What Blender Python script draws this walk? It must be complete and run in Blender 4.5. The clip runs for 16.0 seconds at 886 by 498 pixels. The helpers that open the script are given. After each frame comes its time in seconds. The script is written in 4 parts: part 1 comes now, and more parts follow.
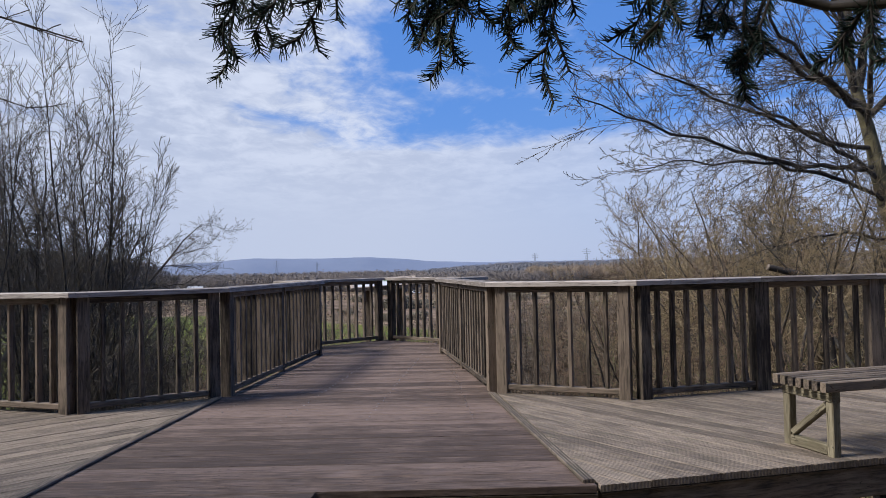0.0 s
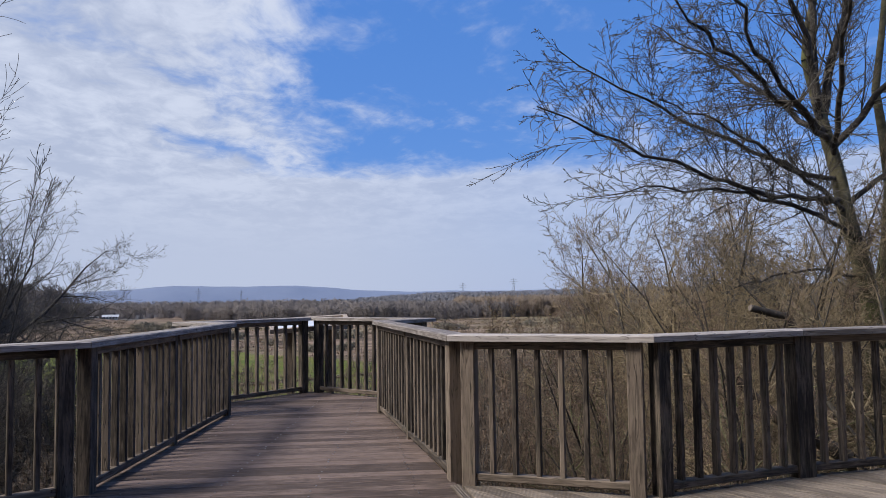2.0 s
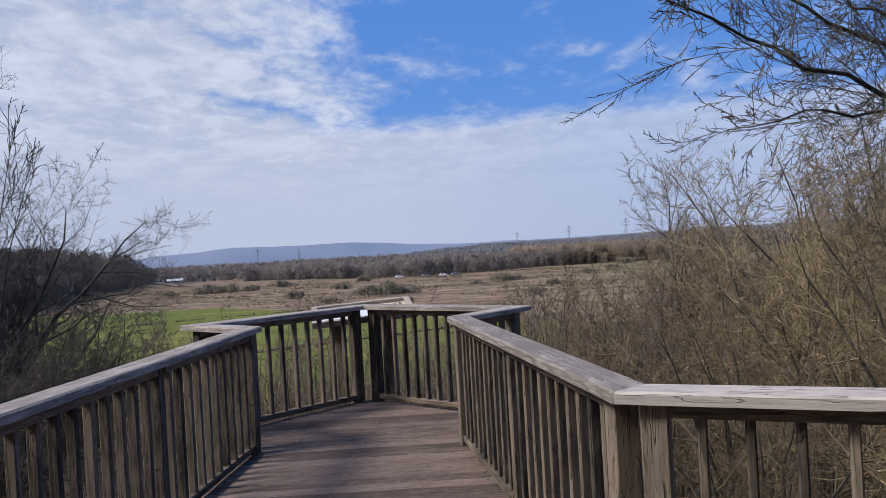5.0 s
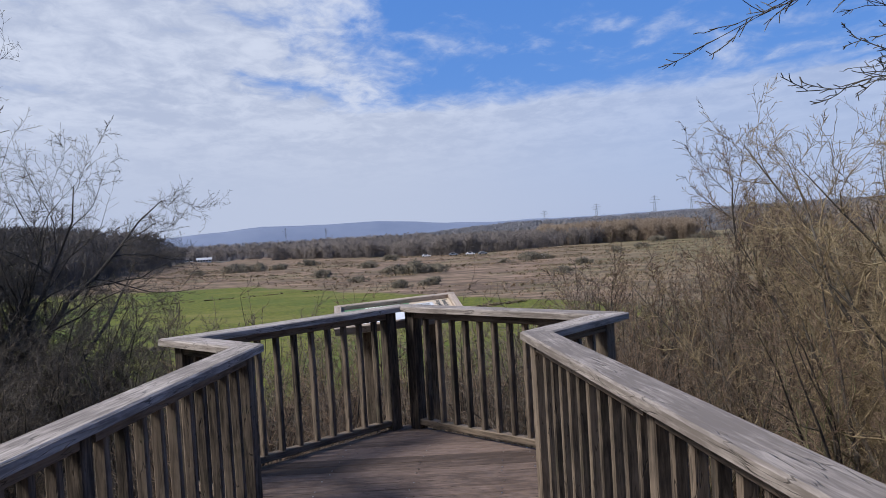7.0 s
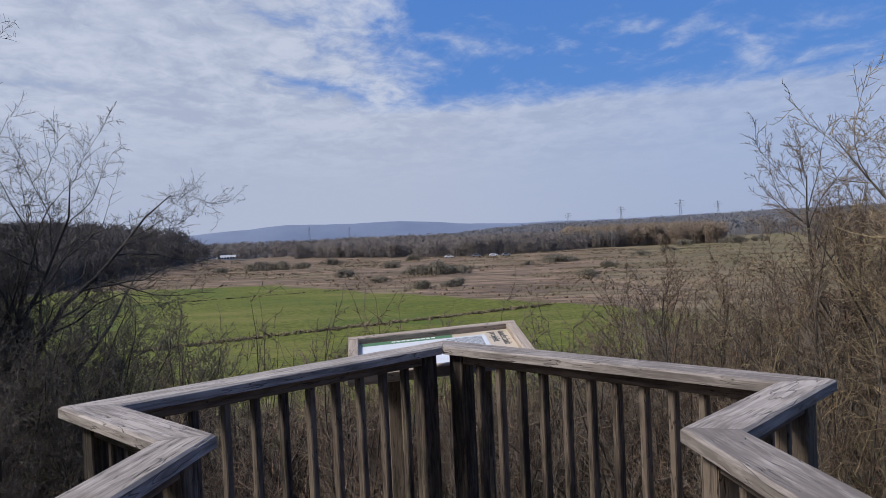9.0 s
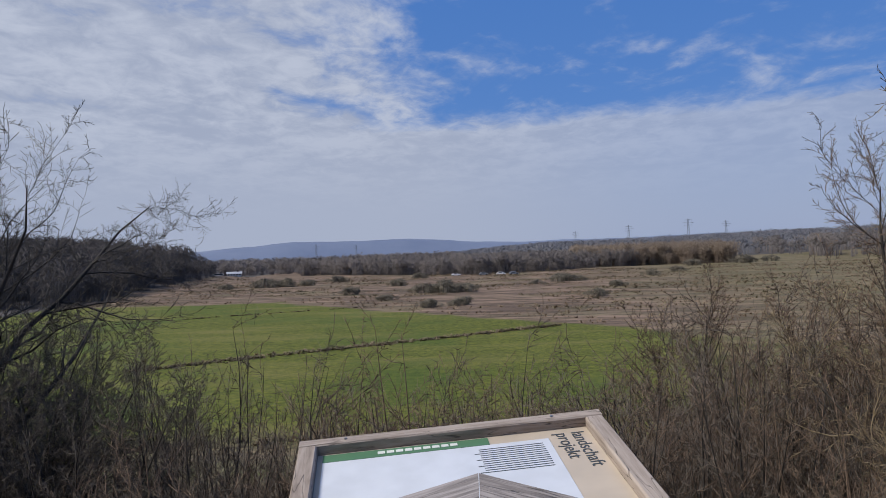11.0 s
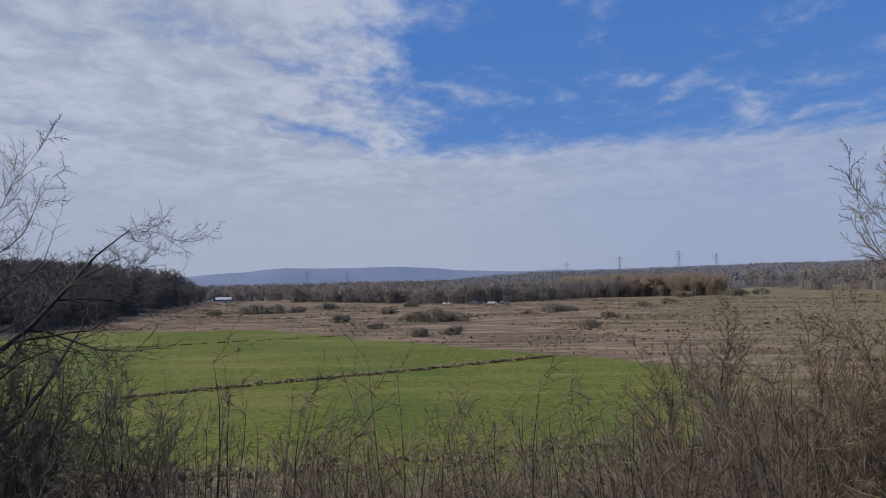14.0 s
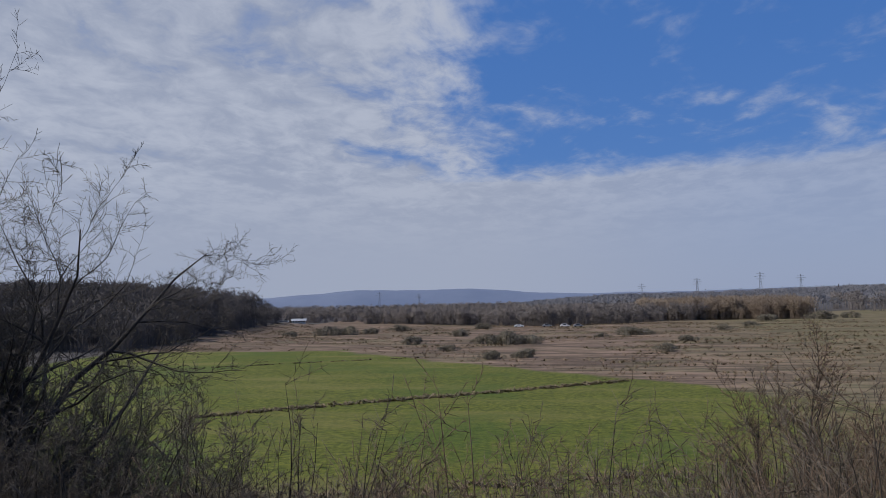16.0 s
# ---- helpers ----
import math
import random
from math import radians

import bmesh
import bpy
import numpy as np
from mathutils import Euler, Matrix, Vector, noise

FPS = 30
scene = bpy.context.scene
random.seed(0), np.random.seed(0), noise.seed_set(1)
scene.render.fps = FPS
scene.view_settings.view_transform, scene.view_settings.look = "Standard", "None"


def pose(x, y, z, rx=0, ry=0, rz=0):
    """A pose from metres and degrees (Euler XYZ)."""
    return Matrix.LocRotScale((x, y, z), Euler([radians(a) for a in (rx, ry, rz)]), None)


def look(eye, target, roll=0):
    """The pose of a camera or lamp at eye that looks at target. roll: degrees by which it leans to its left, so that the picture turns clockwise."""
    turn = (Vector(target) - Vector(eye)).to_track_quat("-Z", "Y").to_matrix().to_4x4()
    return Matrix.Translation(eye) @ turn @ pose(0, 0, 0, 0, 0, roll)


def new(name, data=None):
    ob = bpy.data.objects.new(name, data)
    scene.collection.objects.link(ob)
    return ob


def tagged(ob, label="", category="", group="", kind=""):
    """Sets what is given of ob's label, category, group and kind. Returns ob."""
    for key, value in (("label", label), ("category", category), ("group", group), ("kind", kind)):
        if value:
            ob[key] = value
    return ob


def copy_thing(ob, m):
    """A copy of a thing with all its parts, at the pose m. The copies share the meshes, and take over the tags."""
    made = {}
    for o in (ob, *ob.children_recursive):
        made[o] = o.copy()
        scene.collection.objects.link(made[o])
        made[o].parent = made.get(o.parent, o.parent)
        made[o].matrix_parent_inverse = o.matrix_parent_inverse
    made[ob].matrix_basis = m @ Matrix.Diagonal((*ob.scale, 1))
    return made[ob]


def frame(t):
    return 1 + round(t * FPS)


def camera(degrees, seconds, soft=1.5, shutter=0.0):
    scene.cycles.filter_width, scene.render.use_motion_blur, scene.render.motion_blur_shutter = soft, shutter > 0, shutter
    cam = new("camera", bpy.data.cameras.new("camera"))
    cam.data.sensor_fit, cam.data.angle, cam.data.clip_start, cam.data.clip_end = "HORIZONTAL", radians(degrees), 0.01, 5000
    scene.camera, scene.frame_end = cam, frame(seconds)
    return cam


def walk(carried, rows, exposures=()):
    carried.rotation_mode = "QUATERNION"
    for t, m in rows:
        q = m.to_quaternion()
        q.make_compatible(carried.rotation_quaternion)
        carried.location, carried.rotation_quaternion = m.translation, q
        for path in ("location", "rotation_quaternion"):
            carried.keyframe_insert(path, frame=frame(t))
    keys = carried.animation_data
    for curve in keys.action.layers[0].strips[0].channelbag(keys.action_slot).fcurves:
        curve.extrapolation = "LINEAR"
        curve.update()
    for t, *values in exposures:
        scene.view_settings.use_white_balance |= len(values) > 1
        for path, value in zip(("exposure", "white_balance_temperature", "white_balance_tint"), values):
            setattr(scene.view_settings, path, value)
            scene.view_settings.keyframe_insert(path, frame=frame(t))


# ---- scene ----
cam = camera(61.3, 16.0, soft=0.85)
PATH = [
    (0, (0.955, 0.563, 1.223), (0.774, 2.554, 1.273), -1.2),
    (0.5, (0.854, 1.028, 1.21), (0.697, 3.022, 1.222), -0.9),
    (1, (0.8, 1.566, 1.233), (0.649, 3.56, 1.191), -0.4),
    (1.5, (0.686, 1.987, 1.327), (0.6, 3.983, 1.422), -0.4),
    (2, (0.644, 2.391, 1.356), (0.656, 4.388, 1.481), -0.8),
    (2.5, (0.589, 2.774, 1.493), (0.634, 4.77, 1.611), -1.6),
    (3, (0.45, 3.153, 1.509), (0.518, 5.149, 1.615), -2.3),
    (3.5, (0.506, 3.644, 1.491), (0.531, 5.644, 1.507), -2.5),
    (4, (0.469, 4.058, 1.569), (0.407, 6.057, 1.587), -2.7),
    (6.5, (-0.033, 6.367, 1.691), (-0.21, 8.358, 1.643), -3.5),
    (7, (-0.12, 6.78, 1.726), (-0.329, 8.768, 1.673), -3.4),
    (7.5, (-0.311, 7.278, 1.752), (-0.526, 9.266, 1.702), -2.9),
    (8, (-0.368, 7.792, 1.755), (-0.592, 9.779, 1.707), -2.8),
    (8.5, (-0.442, 8.29, 1.733), (-0.697, 10.273, 1.681), -2.9),
    (9, (-0.579, 8.809, 1.76), (-0.848, 10.791, 1.712), -2.6),
    (9.5, (-0.586, 9.383, 1.738), (-0.869, 11.362, 1.692), -2.6),
    (11.8, (-1.149, 11.57, 1.775), (-1.425, 13.551, 1.815), -1.9),
    (12, (-1.153, 11.59, 1.769), (-1.421, 13.572, 1.817), -1.8),
    (12.3, (-1.168, 11.748, 1.842), (-1.428, 13.73, 1.894), -1.8),
    (12.5, (-1.155, 11.808, 1.809), (-1.41, 13.791, 1.866), -1.9),
    (13, (-1.232, 11.987, 1.811), (-1.488, 13.969, 1.866), -1.7),
    (13.5, (-1.293, 12.092, 1.825), (-1.545, 14.075, 1.889), -1.5),
    (14, (-1.303, 12.208, 1.811), (-1.562, 14.19, 1.887), -1.4),
    (14.5, (-1.268, 12.349, 1.805), (-1.689, 14.303, 1.887), -1.3),
    (15, (-1.299, 12.387, 1.825), (-1.741, 14.336, 1.91), -1.5),
    (15.5, (-1.31, 12.402, 1.835), (-1.757, 14.348, 1.954), -1.4),
    (16, (-1.317, 12.415, 1.838), (-1.762, 14.36, 1.977), -1.3),
]
EXPOSURES = [(0.0, 0.1), (2.5, 0.0), (7.0, 0.0), (8.0, -0.1), (9.5, -0.25), (12.0, -0.40), (14.5, -0.40), (16.0, -0.55)]
walk(cam, [(t, look(eye, target, roll)) for t, eye, target, roll in PATH], EXPOSURES)

# ---- light ----
SUN_AZ, SUN_EL = -108.0, 47.0          # degrees clockwise from +y, and above the horizon
toward_sun = Vector((math.sin(radians(SUN_AZ)) * math.cos(radians(SUN_EL)),
                     math.cos(radians(SUN_AZ)) * math.cos(radians(SUN_EL)), math.sin(radians(SUN_EL))))
sun = new("sun", bpy.data.lights.new("sun", "SUN"))
sun.data.energy, sun.data.angle, sun.data.color = 4.6, radians(14), (1.0, 0.955, 0.89)
sun.matrix_world = look(toward_sun * 50, (0, 0, 0))


def link(tree, a, b):
    tree.links.new(a, b)


def node(tree, kind, **inputs):
    n = tree.nodes.new(kind)
    for key, value in inputs.items():
        n.inputs[key].default_value = value
    return n


def maths(tree, op, a, b=None, c=None, clamp=False):
    n = tree.nodes.new("ShaderNodeMath")
    n.operation, n.use_clamp = op, clamp
    for i, v in enumerate((a, b, c)):
        if v is None:
            continue
        if isinstance(v, (int, float)):
            n.inputs[i].default_value = v
        else:
            tree.links.new(v, n.inputs[i])
    return n.outputs[0]


def mixed(tree, fac, a, b):
    n = tree.nodes.new("ShaderNodeMix")
    n.data_type = "RGBA"
    for socket, v in ((n.inputs["Factor"], fac), (n.inputs["A"], a), (n.inputs["B"], b)):
        if isinstance(v, (int, float, tuple)):
            socket.default_value = (*v, 1) if isinstance(v, tuple) and len(v) == 3 else v
        else:
            tree.links.new(v, socket)
    return n.outputs["Result"]


def ranged(tree, v, a, b, lo=0.0, hi=1.0, smooth=True):
    n = tree.nodes.new("ShaderNodeMapRange")
    n.interpolation_type = "SMOOTHSTEP" if smooth else "LINEAR"
    tree.links.new(v, n.inputs[0])
    for i, x in enumerate((a, b, lo, hi)):
        n.inputs[i + 1].default_value = x
    return n.outputs[0]


def make_sky():
    world = bpy.data.worlds.new("spring_sky")
    scene.world = world
    world.use_nodes = True
    t = world.node_tree
    t.nodes.clear()
    sky = t.nodes.new("ShaderNodeTexSky")
    sky.sky_type, sky.sun_disc = "NISHITA", False
    sky.sun_elevation, sky.sun_rotation = radians(SUN_EL), radians(SUN_AZ)
    sky.air_density, sky.dust_density, sky.ozone_density = 1.0, 0.6, 3.0
    coord = t.nodes.new("ShaderNodeTexCoord")
    sep = t.nodes.new("ShaderNodeSeparateXYZ")
    link(t, coord.outputs["Generated"], sep.inputs[0])
    x, y, z = sep.outputs
    # the cloud deck is a flat layer high above: project the direction on to it
    high = maths(t, "ADD", maths(t, "MAXIMUM", z, 0.0), 0.15)
    flat = t.nodes.new("ShaderNodeCombineXYZ")
    link(t, maths(t, "DIVIDE", x, high), flat.inputs[0])
    link(t, maths(t, "DIVIDE", y, high), flat.inputs[1])
    # long drawn rolls of cloud, running slightly away to the side
    turn = t.nodes.new("ShaderNodeMapping")
    turn.inputs["Rotation"].default_value = (0, 0, radians(CLOUD_TURN))
    turn.inputs["Scale"].default_value = (1.0, 0.8, 1.0)
    turn.inputs["Location"].default_value = CLOUD_SHIFT
    link(t, flat.outputs[0], turn.inputs[0])
    big = node(t, "ShaderNodeTexNoise", Scale=0.7, Detail=3.0, Roughness=0.5, Distortion=0.2)
    rolls = node(t, "ShaderNodeTexNoise", Scale=2.6, Detail=6.0, Roughness=0.58, Distortion=0.5)
    wisps = node(t, "ShaderNodeTexNoise", Scale=9.0, Detail=6.0, Roughness=0.6, Distortion=0.4)
    for n in (big, rolls, wisps):
        link(t, turn.outputs[0], n.inputs["Vector"])
    azim = maths(t, "ARCTAN2", x, y)
    elev = maths(t, "ARCSINE", z)
    # denser to one side, and closed into a veil low down
    side = ranged(t, azim, radians(-26), radians(-6), 0.25, -0.07)
    edge = maths(t, "ADD", elev, maths(t, "MULTIPLY", maths(t, "SUBTRACT", rolls.outputs[0], 0.5), 0.12))
    veil = ranged(t, edge, radians(7.0), radians(10.5), 0.55, 0.0)
    cover = maths(t, "ADD", maths(t, "MULTIPLY", big.outputs[0], 0.35),
                  maths(t, "ADD", maths(t, "MULTIPLY", rolls.outputs[0], 0.75), maths(t, "MULTIPLY", wisps.outputs[0], 0.25)))
    cover = maths(t, "ADD", cover, maths(t, "ADD", side, veil))
    amount = maths(t, "MULTIPLY", ranged(t, cover, 0.60, 0.86, 0.0, 0.97), ranged(t, azim, radians(-14), radians(16), 1.0, 0.74))
    shade = ranged(t, maths(t, "ADD", maths(t, "MULTIPLY", wisps.outputs[0], 0.5), maths(t, "MULTIPLY", rolls.outputs[0], 0.5)), 0.38, 0.62)
    bright = mixed(t, shade, (4.6, 5.25, 6.9), (6.4, 7.0, 8.5))
    low = ranged(t, elev, radians(2), radians(12), 1.0, 0.0)
    cloud = mixed(t, low, bright, (5.0, 5.65, 7.3))
    blue = mixed(t, 0.62, sky.outputs[0], (0.65, 2.6, 8.4))
    colour = mixed(t, amount, blue, cloud)
    back = node(t, "ShaderNodeBackground", Strength=0.1)
    link(t, colour, back.inputs[0])
    out = t.nodes.new("ShaderNodeOutputWorld")
    link(t, back.outputs[0], out.inputs[0])


CLOUD_TURN, CLOUD_SHIFT = 25.0, (3.1, 1.7, 0.4)
make_sky()

# ---- materials ----


def material(name, rough=0.85, metal=0.0):
    m = bpy.data.materials.new(name)
    m.use_nodes = True
    b = m.node_tree.nodes["Principled BSDF"]
    b.inputs["Roughness"].default_value, b.inputs["Metallic"].default_value = rough, metal
    b.inputs["Specular IOR Level"].default_value = 0.3
    return m, m.node_tree, b


def wood(name, dark, light, grain=1.0, grooves=0.0, rough=0.8, vary=0.25, bump=0.5, moss=0.0):
    """Weathered timber: grain along local x, each piece with its own tone."""
    m, t, b = material(name, rough)
    coord = t.nodes.new("ShaderNodeTexCoord")
    info = t.nodes.new("ShaderNodeObjectInfo")
    shift = t.nodes.new("ShaderNodeVectorMath")
    shift.operation = "MULTIPLY_ADD"
    link(t, info.outputs["Random"], shift.inputs[0])
    shift.inputs[1].default_value = (37.0, 11.0, 23.0)
    link(t, coord.outputs["Object"], shift.inputs[2])
    stretch = t.nodes.new("ShaderNodeMapping")
    stretch.inputs["Scale"].default_value = (4.5, 46.0 * grain, 46.0 * grain)
    link(t, shift.outputs[0], stretch.inputs[0])
    fibre = node(t, "ShaderNodeTexNoise", Scale=1.0, Detail=7.0, Roughness=0.65, Distortion=0.6)
    link(t, stretch.outputs[0], fibre.inputs["Vector"])
    blot = node(t, "ShaderNodeTexNoise", Scale=2.6, Detail=4.0, Roughness=0.6)
    link(t, shift.outputs[0], blot.inputs["Vector"])
    k = maths(t, "ADD", maths(t, "MULTIPLY", fibre.outputs[0], 0.75), maths(t, "MULTIPLY", blot.outputs[0], 0.45))
    k = maths(t, "ADD", k, maths(t, "MULTIPLY", maths(t, "SUBTRACT", info.outputs["Random"], 0.5), vary))
    colour = mixed(t, ranged(t, k, 0.38, 0.82), dark, light)
    # checks: thin dark splits along the grain
    crack = t.nodes.new("ShaderNodeMapping")
    crack.inputs["Scale"].default_value = (2.2, 24.0, 24.0)
    link(t, shift.outputs[0], crack.inputs[0])
    split = node(t, "ShaderNodeTexNoise", Scale=1.3, Detail=2.0, Roughness=0.4, Distortion=0.3)
    link(t, crack.outputs[0], split.inputs["Vector"])
    line = ranged(t, maths(t, "ABSOLUTE", maths(t, "SUBTRACT", split.outputs[0], 0.5)), 0.0, 0.016, 1.0, 0.0)
    line = maths(t, "MULTIPLY", line, ranged(t, blot.outputs[0], 0.38, 0.55))
    colour = mixed(t, maths(t, "MULTIPLY", line, 0.75), colour, tuple(c * 0.25 for c in dark))
    if moss:
        patch = node(t, "ShaderNodeTexNoise", Scale=5.0, Detail=5.0, Roughness=0.7)
        link(t, shift.outputs[0], patch.inputs["Vector"])
        colour = mixed(t, ranged(t, patch.outputs[0], 0.5, 0.75, 0.0, moss), colour, (0.10, 0.11, 0.055))
    link(t, colour, b.inputs["Base Color"])
    height = maths(t, "SUBTRACT", maths(t, "MULTIPLY", fibre.outputs[0], 0.4), line)
    if grooves:
        sep = t.nodes.new("ShaderNodeSeparateXYZ")
        link(t, coord.outputs["Object"], sep.inputs[0])
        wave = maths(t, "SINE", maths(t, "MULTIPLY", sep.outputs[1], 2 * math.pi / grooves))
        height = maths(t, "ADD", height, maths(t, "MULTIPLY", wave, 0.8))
        # darker colour along the bottom of each groove
        trough = maths(t, "MULTIPLY", ranged(t, wave, -0.9, 0.2, 1.0, 0.0), 0.35)
        colour = mixed(t, trough, colour, tuple(c * 0.35 for c in dark))
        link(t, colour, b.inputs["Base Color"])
    bp = node(t, "ShaderNodeBump", Strength=bump, Distance=0.006)
    link(t, height, bp.inputs["Height"])
    link(t, bp.outputs[0], b.inputs["Normal"])
    return m


def speckled(name, dark, light, scale, rough=0.9, bump=0.0, third=None, island=False):
    """A plain natural surface: two tones at two scales."""
    m, t, b = material(name, rough)
    coord = t.nodes.new("ShaderNodeTexCoord")
    a = node(t, "ShaderNodeTexNoise", Scale=scale, Detail=6.0, Roughness=0.65)
    c = node(t, "ShaderNodeTexNoise", Scale=scale * 0.13, Detail=3.0, Roughness=0.5)
    for n in (a, c):
        link(t, coord.outputs["Object"], n.inputs["Vector"])
    k = maths(t, "ADD", maths(t, "MULTIPLY", a.outputs[0], 0.6), maths(t, "MULTIPLY", c.outputs[0], 0.5))
    if island:
        geo = t.nodes.new("ShaderNodeNewGeometry")
        k = maths(t, "ADD", k, maths(t, "MULTIPLY", maths(t, "SUBTRACT", geo.outputs["Random Per Island"], 0.5), 0.35))
    colour = mixed(t, ranged(t, k, 0.36, 0.74), dark, light)
    if third:
        colour = mixed(t, ranged(t, c.outputs[0], 0.5, 0.66, 0.0, 0.8), colour, third)
    link(t, colour, b.inputs["Base Color"])
    if bump:
        bp = node(t, "ShaderNodeBump", Strength=0.7, Distance=bump)
        link(t, a.outputs[0], bp.inputs["Height"])
        link(t, bp.outputs[0], b.inputs["Normal"])
    return m


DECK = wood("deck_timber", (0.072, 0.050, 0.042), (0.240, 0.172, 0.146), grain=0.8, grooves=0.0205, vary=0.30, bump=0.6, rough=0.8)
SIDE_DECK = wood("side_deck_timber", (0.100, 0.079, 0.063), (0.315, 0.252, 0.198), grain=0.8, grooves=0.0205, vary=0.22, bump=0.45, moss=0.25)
CAP = wood("handrail_timber", (0.15, 0.128, 0.116), (0.47, 0.415, 0.385), grain=1.2, vary=0.25, bump=0.8)
POST = wood("post_timber", (0.023, 0.018, 0.015), (0.215, 0.166, 0.128), grain=1.0, vary=0.22, bump=0.6, moss=0.2)
BENCH = wood("bench_timber", (0.10, 0.085, 0.055), (0.27, 0.235, 0.165), grain=1.0, vary=0.2, bump=0.6, moss=0.35)
BOARD_WOOD = wood("board_timber", (0.20, 0.155, 0.125), (0.42, 0.35, 0.30), grain=1.1, vary=0.15)
BARK = speckled("grey_brown_bark", (0.045, 0.038, 0.032), (0.15, 0.13, 0.108), 9.0, bump=0.02)
BARK_DARK = speckled("dark_bark", (0.026, 0.022, 0.020), (0.085, 0.072, 0.062), 9.0, bump=0.01)
BARK_MOSS = speckled("mossy_bark", (0.055, 0.050, 0.030), (0.19, 0.165, 0.098), 5.0, bump=0.02, third=(0.11, 0.115, 0.045))
TWIG_WARM = speckled("ochre_twigs", (0.125, 0.092, 0.054), (0.36, 0.28, 0.172), 3.0, island=True)
TWIG_RED = speckled("reddish_brown_twigs", (0.070, 0.047, 0.035), (0.24, 0.168, 0.118), 3.0, island=True)
TWIG_GREY = speckled("grey_twigs", (0.060, 0.049, 0.041), (0.19, 0.158, 0.128), 3.0, island=True)
BUD = speckled("yellow_green_buds", (0.22, 0.20, 0.06), (0.44, 0.40, 0.17), 4.0, island=True)
NEEDLE = speckled("fir_needles", (0.008, 0.020, 0.014), (0.040, 0.065, 0.042), 8.0, rough=0.5, island=True)


def plain(name, colour, rough=0.6, metal=0.0):
    m, t, b = material(name, rough, metal)
    coord = t.nodes.new("ShaderNodeTexCoord")
    n = node(t, "ShaderNodeTexNoise", Scale=6.0, Detail=4.0)
    link(t, coord.outputs["Object"], n.inputs["Vector"])
    link(t, mixed(t, ranged(t, n.outputs[0], 0.3, 0.7, 0.0, 0.25), colour, tuple(c * 0.6 for c in colour)), b.inputs["Base Color"])
    return m


# ---- mesh helpers ----


def mesh_of(name, verts, faces, smooth=False):
    me = bpy.data.meshes.new(name)
    me.from_pydata([tuple(map(float, v)) for v in verts], [], faces)
    if smooth:
        me.shade_smooth()
    me.update()
    return me


def part(name, me, mat, parent, label="", m=None):
    if isinstance(me, bmesh.types.BMesh):
        bm, me = me, bpy.data.meshes.new(name)
        bm.to_mesh(me)
        bm.free()
    ob = new(name, me)
    if mat and not me.materials:
        me.materials.append(mat)
    if parent:
        ob.parent = parent
    if m is not None:
        ob.matrix_basis = m
    if label:
        ob["label"] = label
    return ob


def thing(name, label, category, group="", kind="", at=(0, 0, 0), m=None):
    ob = new(name)
    ob.matrix_basis = m if m is not None else Matrix.Translation(at)
    ob.empty_display_size = 0.1
    return tagged(ob, label, category, group, kind)


def bar(name, length, w, h, c=0.005):
    """A timber of that length along local x from 0, w across (y), h high (z), centred, with chamfered long edges."""
    a, b = w / 2, h / 2
    ring = [(-a + c, -b), (a - c, -b), (a, -b + c), (a, b - c), (a - c, b), (-a + c, b), (-a, b - c), (-a, -b + c)]
    verts = [(0, y, z) for y, z in ring] + [(length, y, z) for y, z in ring]
    faces = [(i, (i + 1) % 8, 8 + (i + 1) % 8, 8 + i) for i in range(8)]
    faces += [tuple(range(7, -1, -1)), tuple(range(8, 16))]
    return mesh_of(name, verts, faces)


def along(p0, p1, up=(0, 0, 1)):
    """The pose that lays local x from p0 to p1 with local z near up."""
    p0, p1 = Vector(p0), Vector(p1)
    x = (p1 - p0).normalized()
    u = Vector(up)
    if abs(x.dot(u)) > 0.99:
        u = Vector((0, 1, 0))
    y = u.cross(x).normalized()
    z = x.cross(y)
    return Matrix.Translation(p0) @ Matrix((x, y, z)).transposed().to_4x4()


BARS = {}


def timber(name, p0, p1, w, h, mat, parent, label="", up=(0, 0, 1)):
    length = (Vector(p1) - Vector(p0)).length
    key = (name, round(length, 3), w, h, mat.name)
    if key not in BARS:
        BARS[key] = bar(name, length, w, h, min(0.006, w * 0.12))
    m = along(p0, p1, up)
    if parent:
        m = parent.matrix_basis.inverted() @ m
    return part(name, BARS[key], mat, parent, label, m)


def tubes(segs, sides):
    """Vertices and faces of tapered tubes. segs: rows of p0, p1, r0, r1 (8 numbers)."""
    s = np.asarray(segs, float)
    p0, p1, r0, r1 = s[:, 0:3], s[:, 3:6], s[:, 6], s[:, 7]
    d = p1 - p0
    d /= np.maximum(np.linalg.norm(d, axis=1, keepdims=True), 1e-9)
    ref = np.where(np.abs(d[:, 2:3]) > 0.9, np.array([[1.0, 0, 0]]), np.array([[0, 0, 1.0]]))
    u = np.cross(ref, d)
    u /= np.linalg.norm(u, axis=1, keepdims=True)
    v = np.cross(d, u)
    a = np.arange(sides) * 2 * np.pi / sides
    ring = u[:, None] * np.cos(a)[None, :, None] + v[:, None] * np.sin(a)[None, :, None]
    verts = np.concatenate([p0[:, None] + ring * r0[:, None, None], p1[:, None] + ring * r1[:, None, None]], 1).reshape(-1, 3)
    base = (np.arange(len(s)) * 2 * sides)[:, None, None]
    i = np.arange(sides)
    quad = np.stack([i, (i + 1) % sides, (i + 1) % sides + sides, i + sides], 1)[None]
    return verts, (base + quad).reshape(-1, 4)


